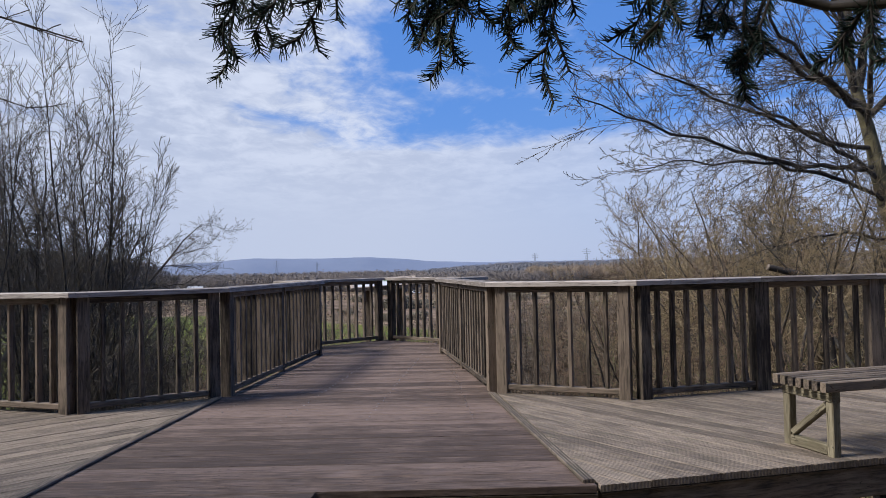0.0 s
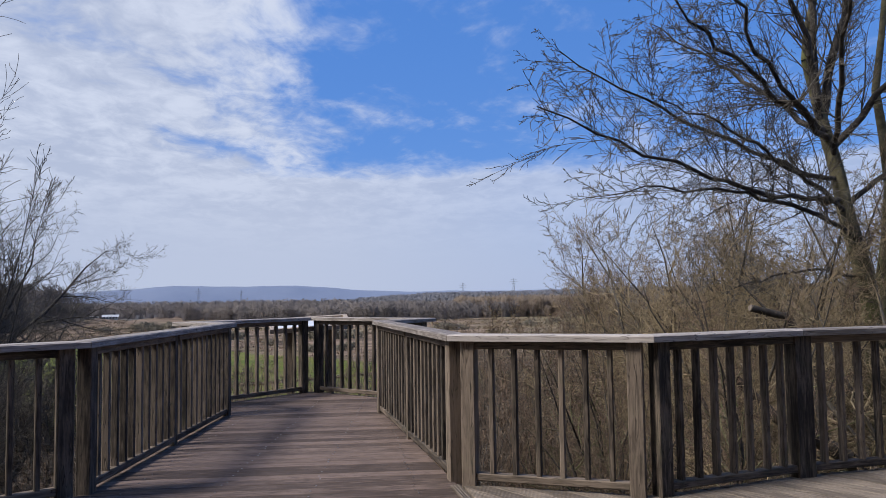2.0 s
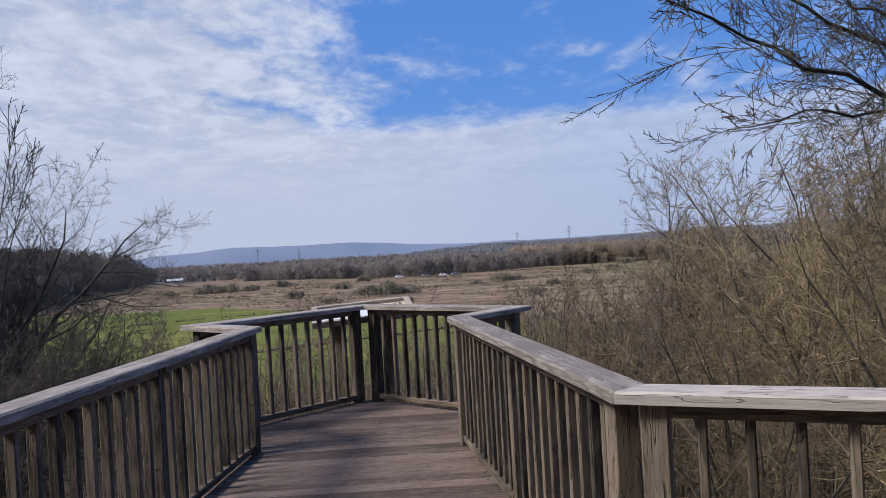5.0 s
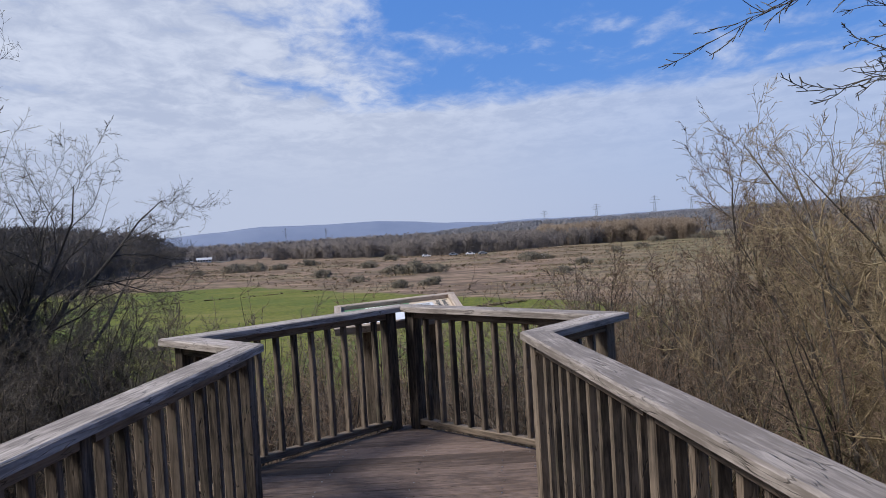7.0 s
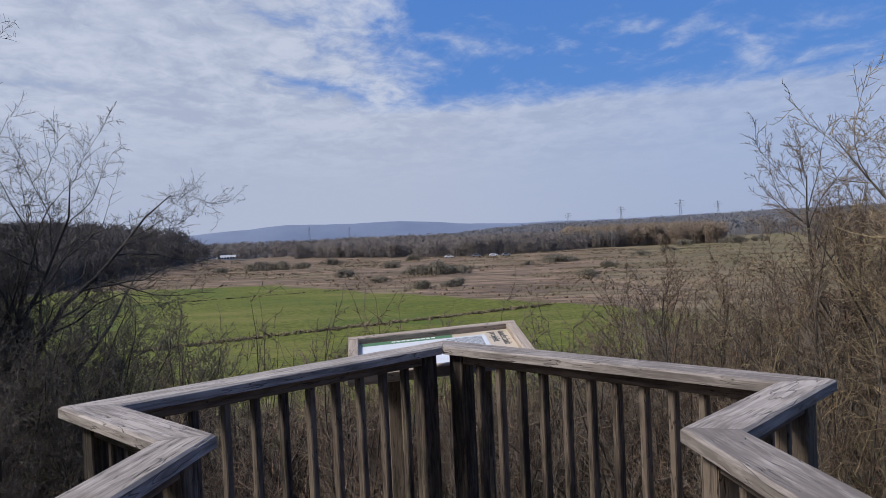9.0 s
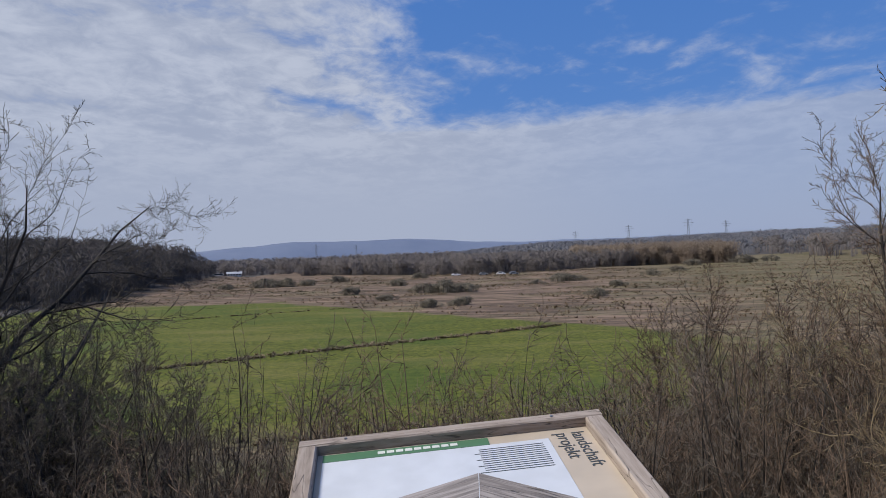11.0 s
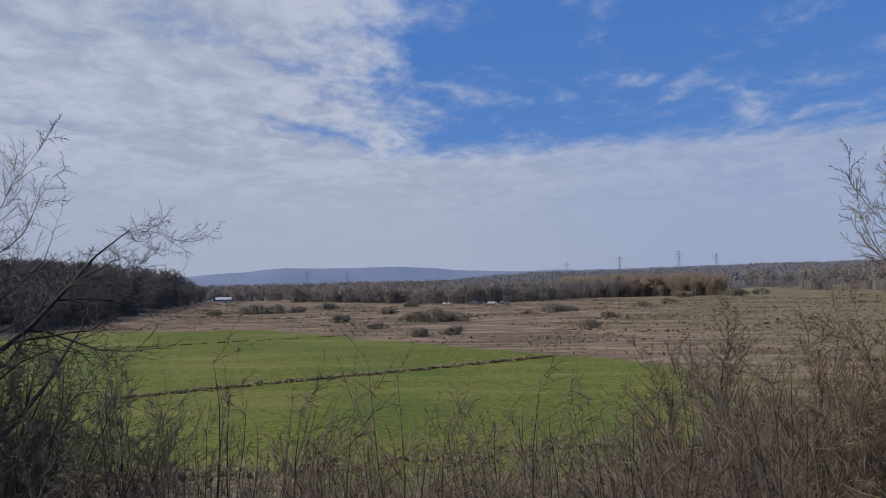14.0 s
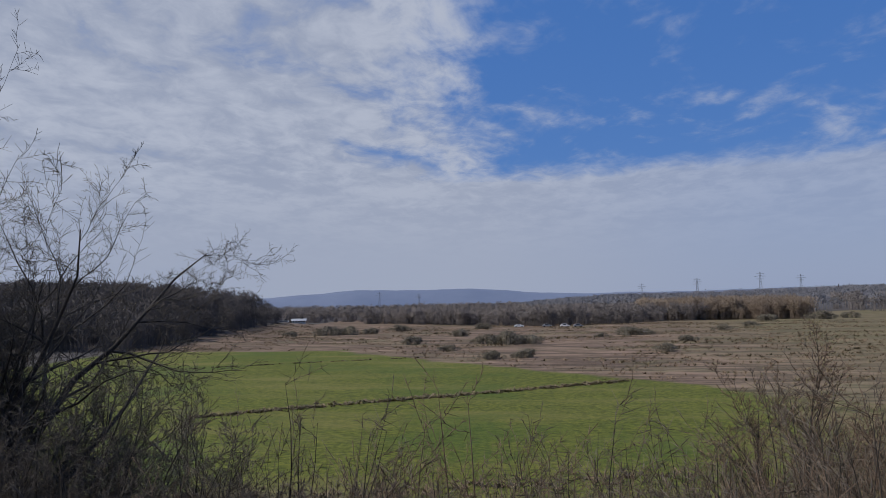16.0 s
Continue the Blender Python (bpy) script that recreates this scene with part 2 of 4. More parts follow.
def twig_spikes(segs):
    """Vertices and faces of thin twigs that run to a point. segs: rows as in tubes()."""
    s = np.asarray(segs, float)
    verts, _ = tubes(np.concatenate([s[:, :6], s[:, 6:7] * 1.4, s[:, 7:8]], 1), 3)
    verts = verts.reshape(-1, 6, 3)[:, :4].copy()
    verts[:, 3] = s[:, 3:6]
    base = np.arange(len(s))[:, None, None] * 4
    return verts.reshape(-1, 3), (base + np.array(((0, 1, 3), (1, 2, 3), (2, 0, 3)))[None]).reshape(-1, 3)


def array_mesh(name, verts, faces):
    """A mesh from arrays; all faces have the same number of corners."""
    me = bpy.data.meshes.new(name)
    k = faces.shape[1]
    me.vertices.add(len(verts))
    me.vertices.foreach_set("co", np.asarray(verts, np.float32).ravel())
    me.loops.add(faces.size)
    me.loops.foreach_set("vertex_index", faces.astype(np.int32).ravel())
    me.polygons.add(len(faces))
    me.polygons.foreach_set("loop_start", np.arange(0, faces.size, k, dtype=np.int32))
    me.update(calc_edges=True)
    me.validate()
    return me


def unit(v):
    return v / max(np.linalg.norm(v), 1e-9)


def grow(rng, p, d, length, r, level, plan, segs):
    """One shoot and its side shoots. plan: per level (steps, wiggle, lift, children, ratio, angle, taper)."""
    steps, wiggle, lift, kids, ratio, angle, first = plan[level]
    step = length / steps
    p, d = np.array(p, float), unit(np.array(d, float))
    for i in range(steps):
        d = unit(d + rng.normal(0, wiggle, 3) + np.array((0, 0, lift)))
        f0, f1 = i / steps, (i + 1) / steps
        ra, rb = r * (1 - 0.92 * f0), r * (1 - 0.92 * f1)
        q = p + d * step
        segs[min(level, len(segs) - 1)].append((*p, *q, max(ra, 0.0045), max(rb, 0.0033)))
        if level + 1 < len(plan) and f1 > first:
            n = kids / (steps * (1 - first))
            n = int(n) + (rng.random() < n - int(n))
            for _ in range(n):
                side = unit(np.cross(d, rng.normal(0, 1, 3)))
                a = radians(angle) * rng.uniform(0.4, 1.45)
                cd = d * math.cos(a) + side * math.sin(a)
                grow(rng, p + d * step * rng.random(), cd, length * ratio * rng.uniform(0.6, 1.15) * (1.1 - 0.55 * f1),
                     max(rb * 0.6, 0.004), level + 1, plan, segs)
        p = q


def sweep(rng, p0, p1, sag, r, plan, segs, steps=12, level=1):
    """A limb that is led from p0 to p1 in an arc, with side shoots by plan."""
    p0, p1 = np.array(p0, float), np.array(p1, float)
    mid = (p0 + p1) / 2 + np.array((0, 0, sag))
    last = p0
    length = np.linalg.norm(p1 - p0)
    for i in range(steps):
        f = (i + 1) / steps
        q = (1 - f) ** 2 * p0 + 2 * f * (1 - f) * mid + f * f * p1 + rng.normal(0, 0.006 * length, 3) * (f < 1)
        d = unit(q - last)
        segs[min(level, len(segs) - 1)].append((*last, *q, max(r * (1 - 0.85 * i / steps), 0.006), max(r * (1 - 0.85 * f), 0.005)))
        if f > 0.15:
            for _ in range(plan[level][3]):
                side = unit(np.cross(d, rng.normal(0, 1, 3)))
                a = radians(plan[level][5]) * rng.uniform(0.6, 1.3)
                grow(rng, last + (q - last) * rng.random(), d * math.cos(a) + side * math.sin(a),
                     length * plan[level][4] * rng.uniform(0.5, 1.1) * (1.15 - 0.6 * f), max(r * 0.35 * (1 - 0.8 * f), 0.006), level + 1, plan, segs)
        last = q


def tips_mesh(name, rng, segs, share, size):
    """Buds: small four-sided spindles at shoot ends."""
    s = np.asarray(segs)
    s = s[rng.random(len(s)) < share]
    p, d = s[:, 3:6], s[:, 3:6] - s[:, 0:3]
    d /= np.maximum(np.linalg.norm(d, axis=1, keepdims=True), 1e-9)
    rows = np.concatenate([p, p + d * size * rng.uniform(0.7, 1.5, (len(p), 1)), np.full((len(p), 1), size * 0.3), np.full((len(p), 1), size * 0.06)], 1)
    return array_mesh(name, *tubes(rows, 3))


def woody(ob, rng, segs, mats, sides=(7, 5, 3), buds=None, single=True, tips=False):
    """Turns grown shoots into the parts stem (each by itself), limb and crown (and buds) of ob."""
    runs = []
    for row in segs[0]:
        if single and runs and np.allclose(runs[-1][-1][3:6], row[0:3], atol=1e-6):
            runs[-1].append(row)
        elif single or not runs:
            runs.append([row])
        else:
            runs[0].append(row)
    for rows in runs:
        me = array_mesh("stem", *tubes(rows, sides[0]))
        me.shade_smooth()
        tagged(part("stem", me, mats[0], ob), kind="" if single else "stuff")
    if segs[1]:
        tagged(part("limb_work", array_mesh("limb_work", *tubes(segs[1], sides[1])), mats[1], ob), kind="stuff")
    if segs[2]:
        made = twig_spikes(segs[2]) if tips and len(segs) == 3 else tubes(segs[2], sides[2])
        tagged(part("crown", array_mesh("crown", *made), mats[2], ob), kind="stuff")
    if len(segs) > 3 and segs[3]:
        tagged(part("twig_growth", array_mesh("twig_growth", *tubes(segs[3], 3)), mats[2], ob), kind="stuff")
    if buds:
        tagged(part("bud_growth", tips_mesh("bud_growth", rng, segs[-1], *buds), BUD, ob, "pale yellow-green opening buds"), kind="stuff")


# ---- the ground ----
VALLEY = -11.0


def step(a, b, v):
    f = min(max((v - a) / (b - a), 0.0), 1.0)
    return f * f * (3 - 2 * f)


def ground_z(x, y):
    """Height of the land: the wooded bank with the deck, the flat valley, low hills round it."""
    z = -0.22 - 0.5 * step(1.2, 4.5, x) * step(7.5, 3.0, y)
    fall = step(5.5, 50.0, y - 0.05 * abs(x)) ** 0.8
    z = z * (1 - fall) + VALLEY * fall
    z -= 1.2 * step(5.0, 9.0, y) * (1 - step(14, 30, y))
    far = math.hypot(x, y)
    if far > 60:
        z += 0.25 * noise.noise((x * 0.02, y * 0.02, 3.0))
        z += 12.0 * step(-125, -250, x) * step(160, 300, y) * step(430, 370, y)          # wooded rise to one side
        z += 4.0 * step(90, 330, x) * step(120, 420, y)             # and to the other
        ridge = step(520, 1250, y + 0.15 * x) * step(-0.30, 0.05, x / max(y, 1.0))
        z += ridge * (8 + 4 * noise.noise((x * 0.0016, y * 0.0013, 7.0)) + 2 * step(-300, 200, x))
    if far > 0.5 and y < 60:
        z += 0.05 * noise.noise((x * 0.6, y * 0.6, 1.0)) * step(4.5, 8.0, abs(y - 4.0) + 4.0)
    return z


def field_material():
    m, t, b = material("meadow_and_reeds", 0.95)
    coord = t.nodes.new("ShaderNodeTexCoord")
    sep = t.nodes.new("ShaderNodeSeparateXYZ")
    link(t, coord.outputs["Object"], sep.inputs[0])
    x, y, z = sep.outputs
    fine = node(t, "ShaderNodeTexNoise", Scale=1.6, Detail=8.0, Roughness=0.7)
    patch = node(t, "ShaderNodeTexNoise", Scale=0.045, Detail=5.0, Roughness=0.6)
    streak = node(t, "ShaderNodeTexNoise", Scale=1.0, Detail=5.0, Roughness=0.6)
    flat = t.nodes.new("ShaderNodeMapping")
    flat.inputs["Scale"].default_value = (0.03, 0.11, 0.1)
    flat.inputs["Rotation"].default_value = (0, 0, radians(-8))
    link(t, coord.outputs["Object"], flat.inputs[0])
    link(t, flat.outputs[0], streak.inputs["Vector"])
    for n in (fine, patch):
        link(t, coord.outputs["Object"], n.inputs["Vector"])
    grass = mixed(t, ranged(t, fine.outputs[0], 0.35, 0.7), (0.046, 0.062, 0.004), (0.165, 0.168, 0.022))
    grass = mixed(t, ranged(t, streak.outputs[0], 0.46, 0.68, 0.0, 0.7), grass, (0.165, 0.150, 0.040))
    grass = mixed(t, ranged(t, patch.outputs[0], 0.48, 0.62, 0.0, 0.5), grass, (0.045, 0.085, 0.008))
    reed = mixed(t, ranged(t, streak.outputs[0], 0.42, 0.58), (0.090, 0.058, 0.040), (0.25, 0.170, 0.118))
    reed = mixed(t, ranged(t, patch.outputs[0], 0.50, 0.66, 0.0, 0.55), reed, (0.125, 0.130, 0.05))
    reed = mixed(t, ranged(t, fine.outputs[0], 0.3, 0.75, 0.0, 0.4), reed, (0.30, 0.215, 0.155))
    rows = node(t, "ShaderNodeTexNoise", Scale=1.0, Detail=4.0, Roughness=0.7)
    thin = t.nodes.new("ShaderNodeMapping")
    thin.inputs["Scale"].default_value = (0.09, 0.42, 0.1)
    thin.inputs["Rotation"].default_value = (0, 0, radians(-14))
    link(t, coord.outputs["Object"], thin.inputs[0])
    link(t, thin.outputs[0], rows.inputs["Vector"])
    reed = mixed(t, ranged(t, rows.outputs[0], 0.47, 0.58, 0.0, 0.8), reed, (0.070, 0.050, 0.028))
    reed = mixed(t, ranged(t, x, 0.0, 70.0, 0.0, 0.45), reed, (0.135, 0.130, 0.048))
    litter = mixed(t, ranged(t, fine.outputs[0], 0.35, 0.68), (0.065, 0.050, 0.032), (0.24, 0.18, 0.11))
    litter = mixed(t, ranged(t, patch.outputs[0], 0.42, 0.58, 0.0, 0.7), litter, (0.095, 0.12, 0.030))
    # the meadow ends along a slanting line, beyond it reeds and rough grass
    wob = maths(t, "MULTIPLY", maths(t, "SUBTRACT", patch.outputs[0], 0.5), 26.0)
    wob = maths(t, "ADD", wob, maths(t, "MULTIPLY", maths(t, "SUBTRACT", fine.outputs[0], 0.5), 3.0))
    line = maths(t, "ADD", maths(t, "ADD", y, maths(t, "MULTIPLY", maths(t, "MAXIMUM", x, -75.0), 0.95)), wob)
    far_edge = ranged(t, line, 131.0, 136.0)
    beyond = ranged(t, maths(t, "ADD", maths(t, "ADD", y, maths(t, "MULTIPLY", x, 0.25)), wob), 196.0, 202.0)
    side = ranged(t, maths(t, "ADD", x, maths(t, "MULTIPLY", wob, 0.5)), 13.0, 20.0)
    reeds = maths(t, "MAXIMUM", maths(t, "MAXIMUM", far_edge, beyond), maths(t, "MULTIPLY", side, 0.55), clamp=True)
    colour = mixed(t, reeds, grass, reed)
    floor_tone = mixed(t, ranged(t, patch.outputs[0], 0.4, 0.65), (0.055, 0.050, 0.050), (0.105, 0.092, 0.085))
    wooded = maths(t, "MAXIMUM", ranged(t, maths(t, "ADD", y, wob), 545.0, 560.0),
                   ranged(t, maths(t, "ADD", x, maths(t, "MULTIPLY", y, 0.18)), -106.0, -102.0, 1.0, 0.0))
    colour = mixed(t, wooded, colour, floor_tone)
    bank = ranged(t, maths(t, "ADD", y, maths(t, "MULTIPLY", wob, 0.35)), 56.0, 64.0, 1.0, 0.0)
    colour = mixed(t, bank, colour, litter)
    link(t, colour, b.inputs["Base Color"])
    bp = node(t, "ShaderNodeBump", Strength=0.6, Distance=0.25)
    link(t, fine.outputs[0], bp.inputs["Height"])
    link(t, bp.outputs[0], b.inputs["Normal"])
    return m


def grid_lines(lo, hi, near, fine, growth):
    """Coordinates that are fine near 0 and wider outwards."""
    out, v, d = [0.0], 0.0, fine
    while v < hi:
        d = fine if v < near else d * growth
        v += d
        out.append(v)
    neg, v, d = [], 0.0, fine
    while v > lo:
        d = fine if v > -near else d * growth
        v -= d
        neg.append(v)
    return neg[::-1] + out


GROUND = field_material()
xs, ys = grid_lines(-3600, 3600, 12, 1.0, 1.05), grid_lines(-400, 4200, 62, 1.0, 1.035)
gv = np.array([(x, y, ground_z(x, y)) for y in ys for x in xs])
nx = len(xs)
gi = np.array([(j * nx + i, j * nx + i + 1, (j + 1) * nx + i + 1, (j + 1) * nx + i) for j in range(len(ys) - 1) for i in range(nx - 1)])
ground_mesh = array_mesh("ground", gv, gi)
ground_mesh.shade_smooth()
ground = tagged(part("ground", ground_mesh, GROUND, None), "leaf-strewn bank falling to a green meadow and brown reeds", "ground", kind="structure")

# ---- the deck ----
MID = [(-1.75, 3.9), (-0.15, 3.9), (-0.15, 4.64), (1.40, 4.79), (0.76, 7.85), (-0.03, 11.36), (0.49, 12.08), (-1.22, 13.36), (-2.57, 11.8), (-1.90, 11.28), (-1.90, 7.66)]
RIGHT = [(1.42, 4.80), (3.24, 5.43), (5.7, 6.28), (5.7, 8.60), (4.46, 8.28), (3.27, 7.97), (2.06, 7.49), (0.79, 7.88)]
LEFT = [(-1.77, 3.9), (-1.92, 7.66), (-2.92, 6.90), (-3.95, 7.15), (-5.7, 7.63), (-5.7, 3.9)]


def clip(poly, axis, value, keep_above):
    out = []
    for i, a in enumerate(poly):
        b = poly[(i + 1) % len(poly)]
        da, db = a[axis] - value, b[axis] - value
        if not keep_above:
            da, db = -da, -db
        if da >= 0:
            out.append(a)
        if da * db < 0:
            f = da / (da - db)
            out.append((a[0] + (b[0] - a[0]) * f, a[1] + (b[1] - a[1]) * f))
    return out


def planks(region, heading, width, gap, mat, parent, rng, thick=0.04):
    """Cuts region into planks that run along heading (degrees from x)."""
    c, s = math.cos(radians(heading)), math.sin(radians(heading))
    local = [(x * c + y * s, -x * s + y * c) for x, y in region]
    v, top = min(p[1] for p in local), max(p[1] for p in local)
    while v < top:
        cut = clip(clip(local, 1, v + gap / 2, True), 1, v + width - gap / 2, False)
        v += width
        if len(cut) < 3:
            continue
        ends = (min(p[0] for p in cut), max(p[0] for p in cut))
        if ends[1] - ends[0] < 0.06:
            continue
        cx, cy = sum(ends) / 2, v - width / 2
        n = len(cut)
        clean = [cut[0]]
        for p in cut[1:]:
            if (p[0] - clean[-1][0]) ** 2 + (p[1] - clean[-1][1]) ** 2 > 1e-6:
                clean.append(p)
        if (clean[0][0] - clean[-1][0]) ** 2 + (clean[0][1] - clean[-1][1]) ** 2 < 1e-6:
            clean.pop()
        n = len(clean)
        pts = [(p[0] - cx, p[1] - cy) for p in clean]
        verts = [(x, y, -thick) for x, y in pts] + [(x, y, -0.004) for x, y in pts] + [(x * 0.999, y * 0.95, 0) for x, y in pts]
        faces = [(i, (i + 1) % n, n + (i + 1) % n, n + i) for i in range(n)]
        faces += [(n + i, n + (i + 1) % n, 2 * n + (i + 1) % n, 2 * n + i) for i in range(n)]
        faces += [tuple(range(2 * n, 3 * n)), tuple(range(n - 1, -1, -1))]
        m = Matrix.Translation((cx * c - cy * s, cx * s + cy * c, rng.uniform(-0.002, 0.002))) @ pose(0, 0, 0, rng.uniform(-0.25, 0.25), 0, heading)
        part("plank", mesh_of("plank", verts, faces), mat, parent, "", m)


# ---- railings ----
TOP = 1.075
LINE = [(5.65, 8.58), (4.46, 8.26), (3.27, 7.95), (2.06, 7.46), (0.77, 7.90), (-0.06, 11.33), (0.47, 12.06), (-1.22, 13.33),
        (-2.56, 11.79), (-1.86, 11.28), (-1.87, 7.68), (-2.92, 6.87), (-3.95, 7.13), (-5.5, 7.57)]


def mitre(i, offset):
    """The point at the corner i of LINE, offset sideways (positive: to the left of its run)."""
    p = Vector(LINE[i])
    dirs = []
    if i > 0:
        dirs.append((p - Vector(LINE[i - 1])).normalized())
    if i < len(LINE) - 1:
        dirs.append((Vector(LINE[i + 1]) - p).normalized())
    normals = [Vector((-d.y, d.x)) for d in dirs]
    n = sum(normals, Vector((0, 0))).normalized()
    return p + n * (offset / max(n.dot(normals[0]), 0.3))


def cap_piece(i, parent, width=0.185, thick=0.048):
    a, b = Vector((*LINE[i], TOP)), Vector((*LINE[i + 1], TOP))
    m = along(a, b)
    inv = m.inverted()
    w = width / 2
    verts = []
    for j in (i, i + 1):
        tiny = 0.0015 if j == i else -0.0015
        for off, z in ((-w, -thick), (w, -thick), (w, -0.009), (w - 0.012, 0), (-w + 0.012, 0), (-w, -0.009)):
            q = mitre(j, off)
            v = inv @ Vector((q.x, q.y, TOP + z))
            verts.append((v.x + tiny, v.y, v.z))
    faces = [(k, (k + 1) % 6, 6 + (k + 1) % 6, 6 + k) for k in range(6)] + [(5, 4, 3, 2, 1, 0), (6, 7, 8, 9, 10, 11)]
    bm = bmesh.new()
    vs = [bm.verts.new(v) for v in verts]
    for f in faces:
        bm.faces.new([vs[k] for k in f])
    bmesh.ops.recalc_face_normals(bm, faces=bm.faces)
    return part("handrail", bm, CAP, parent, "weathered grey timber handrail", m)


def railing(i, posts_inset=(0.10, 0.10), middle=0):
    a, b = Vector((*LINE[i], 0)), Vector((*LINE[i + 1], 0))
    d = (b - a).normalized()
    length = (b - a).length
    ob = thing("railing_section", "weathered brown timber railing with square balusters on the deck", "railing", "railing sections round the deck")
    cap_piece(i, ob)
    stops = [posts_inset[0]] + [length * (k + 1) / (middle + 1) for k in range(middle)] + [length - posts_inset[1]]
    for k, s in enumerate(stops):
        p = a + d * s
        big = 0.105 if k in (0, len(stops) - 1) else 0.075
        timber("post", p + Vector((0, 0, -0.16)), p + Vector((0, 0, TOP - 0.05)), big, big, POST, ob, up=d)
    for s0, s1 in zip(stops, stops[1:]):
        e0, e1 = s0 + 0.054, s1 - 0.054
        for name, z, w, h in (("bottom_rail", 0.062, 0.075, 0.052), ("top_rail", TOP - 0.078, 0.085, 0.055)):
            timber(name, a + d * e0 + Vector((0, 0, z)), a + d * e1 + Vector((0, 0, z)), w, h, POST, ob)
        n = max(1, round((s1 - s0) / 0.158) - 1)
        for k in range(n):
            p = a + d * (s0 + (s1 - s0) * (k + 1) / (n + 1))
            timber("baluster", p + Vector((0, 0, 0.089)), p + Vector((0, 0, TOP - 0.1065)), 0.055, 0.036, POST, ob, up=d)
    return ob


ENDS = {0: (0.02, 0.0), 1: (0.0, 0.0), 2: (0.0, 0.075), 3: (0.10, 0.09), 4: (0.10, 0.08), 5: (0.10, 0.10), 6: (0.14, 0.15),
        7: (0.15, 0.14), 8: (0.10, 0.10), 9: (0.08, 0.10), 10: (0.10, 0.075), 11: (0.075, 0.0), 12: (0.0, 0.02)}
for i in range(len(LINE) - 1):
    railing(i, tuple(max(e, 0.0) + (0.056 if i in (0, 1, 12) and k == 1 else 0.0) if e == 0.0 else e for k, e in enumerate(ENDS[i])), 1 if i in (4, 9) else 0)

# ---- bench ----


def bench():
    ob = thing("bench", "low slatted timber bench with braced end frames on the deck", "bench", m=pose(2.83, 5.60, 0, 0, 0, 20.5))
    inv = ob.matrix_basis

    def bt(name, p0, p1, w, h, up=(0, 0, 1)):
        return timber(name, inv @ Vector(p0), inv @ Vector(p1), w, h, BENCH, ob, up=inv.to_3x3() @ Vector(up))
    for x in (0.03, 1.52):
        bt("leg", (x, -0.19, 0.0), (x, -0.19, 0.335), 0.06, 0.06, (1, 0, 0))
        bt("leg", (x, 0.19, 0.0), (x, 0.19, 0.335), 0.06, 0.06, (1, 0, 0))
        bt("foot_rail", (x, -0.159, 0.035), (x, 0.159, 0.035), 0.055, 0.065)
        bt("seat_bearer", (x, -0.22, 0.370), (x, 0.22, 0.370), 0.06, 0.068)
        bt("brace", (x, -0.150, 0.315), (x, 0.150, 0.085), 0.04, 0.05, (1, 0, 0))
    for k in range(7):
        y = -0.213 + k * 0.071
        timber("slat", inv @ Vector((-0.06, y, 0.436)), inv @ Vector((1.62, y, 0.436)), 0.047, 0.062, POST, ob)
    return ob


bench()

# ---- information board ----
PAPER = plain("printed_panel", (0.66, 0.68, 0.72), 0.2)
BEIGE = plain("printed_beige", (0.55, 0.46, 0.36), 0.4)
GREEN = plain("printed_green", (0.10, 0.22, 0.12), 0.4)
INK = plain("printed_ink", (0.07, 0.08, 0.09), 0.5)
PALE_INK = plain("printed_pale_ink", (0.75, 0.76, 0.72), 0.5)
STEEL = plain("screw_steel", (0.35, 0.35, 0.36), 0.35, 0.9)


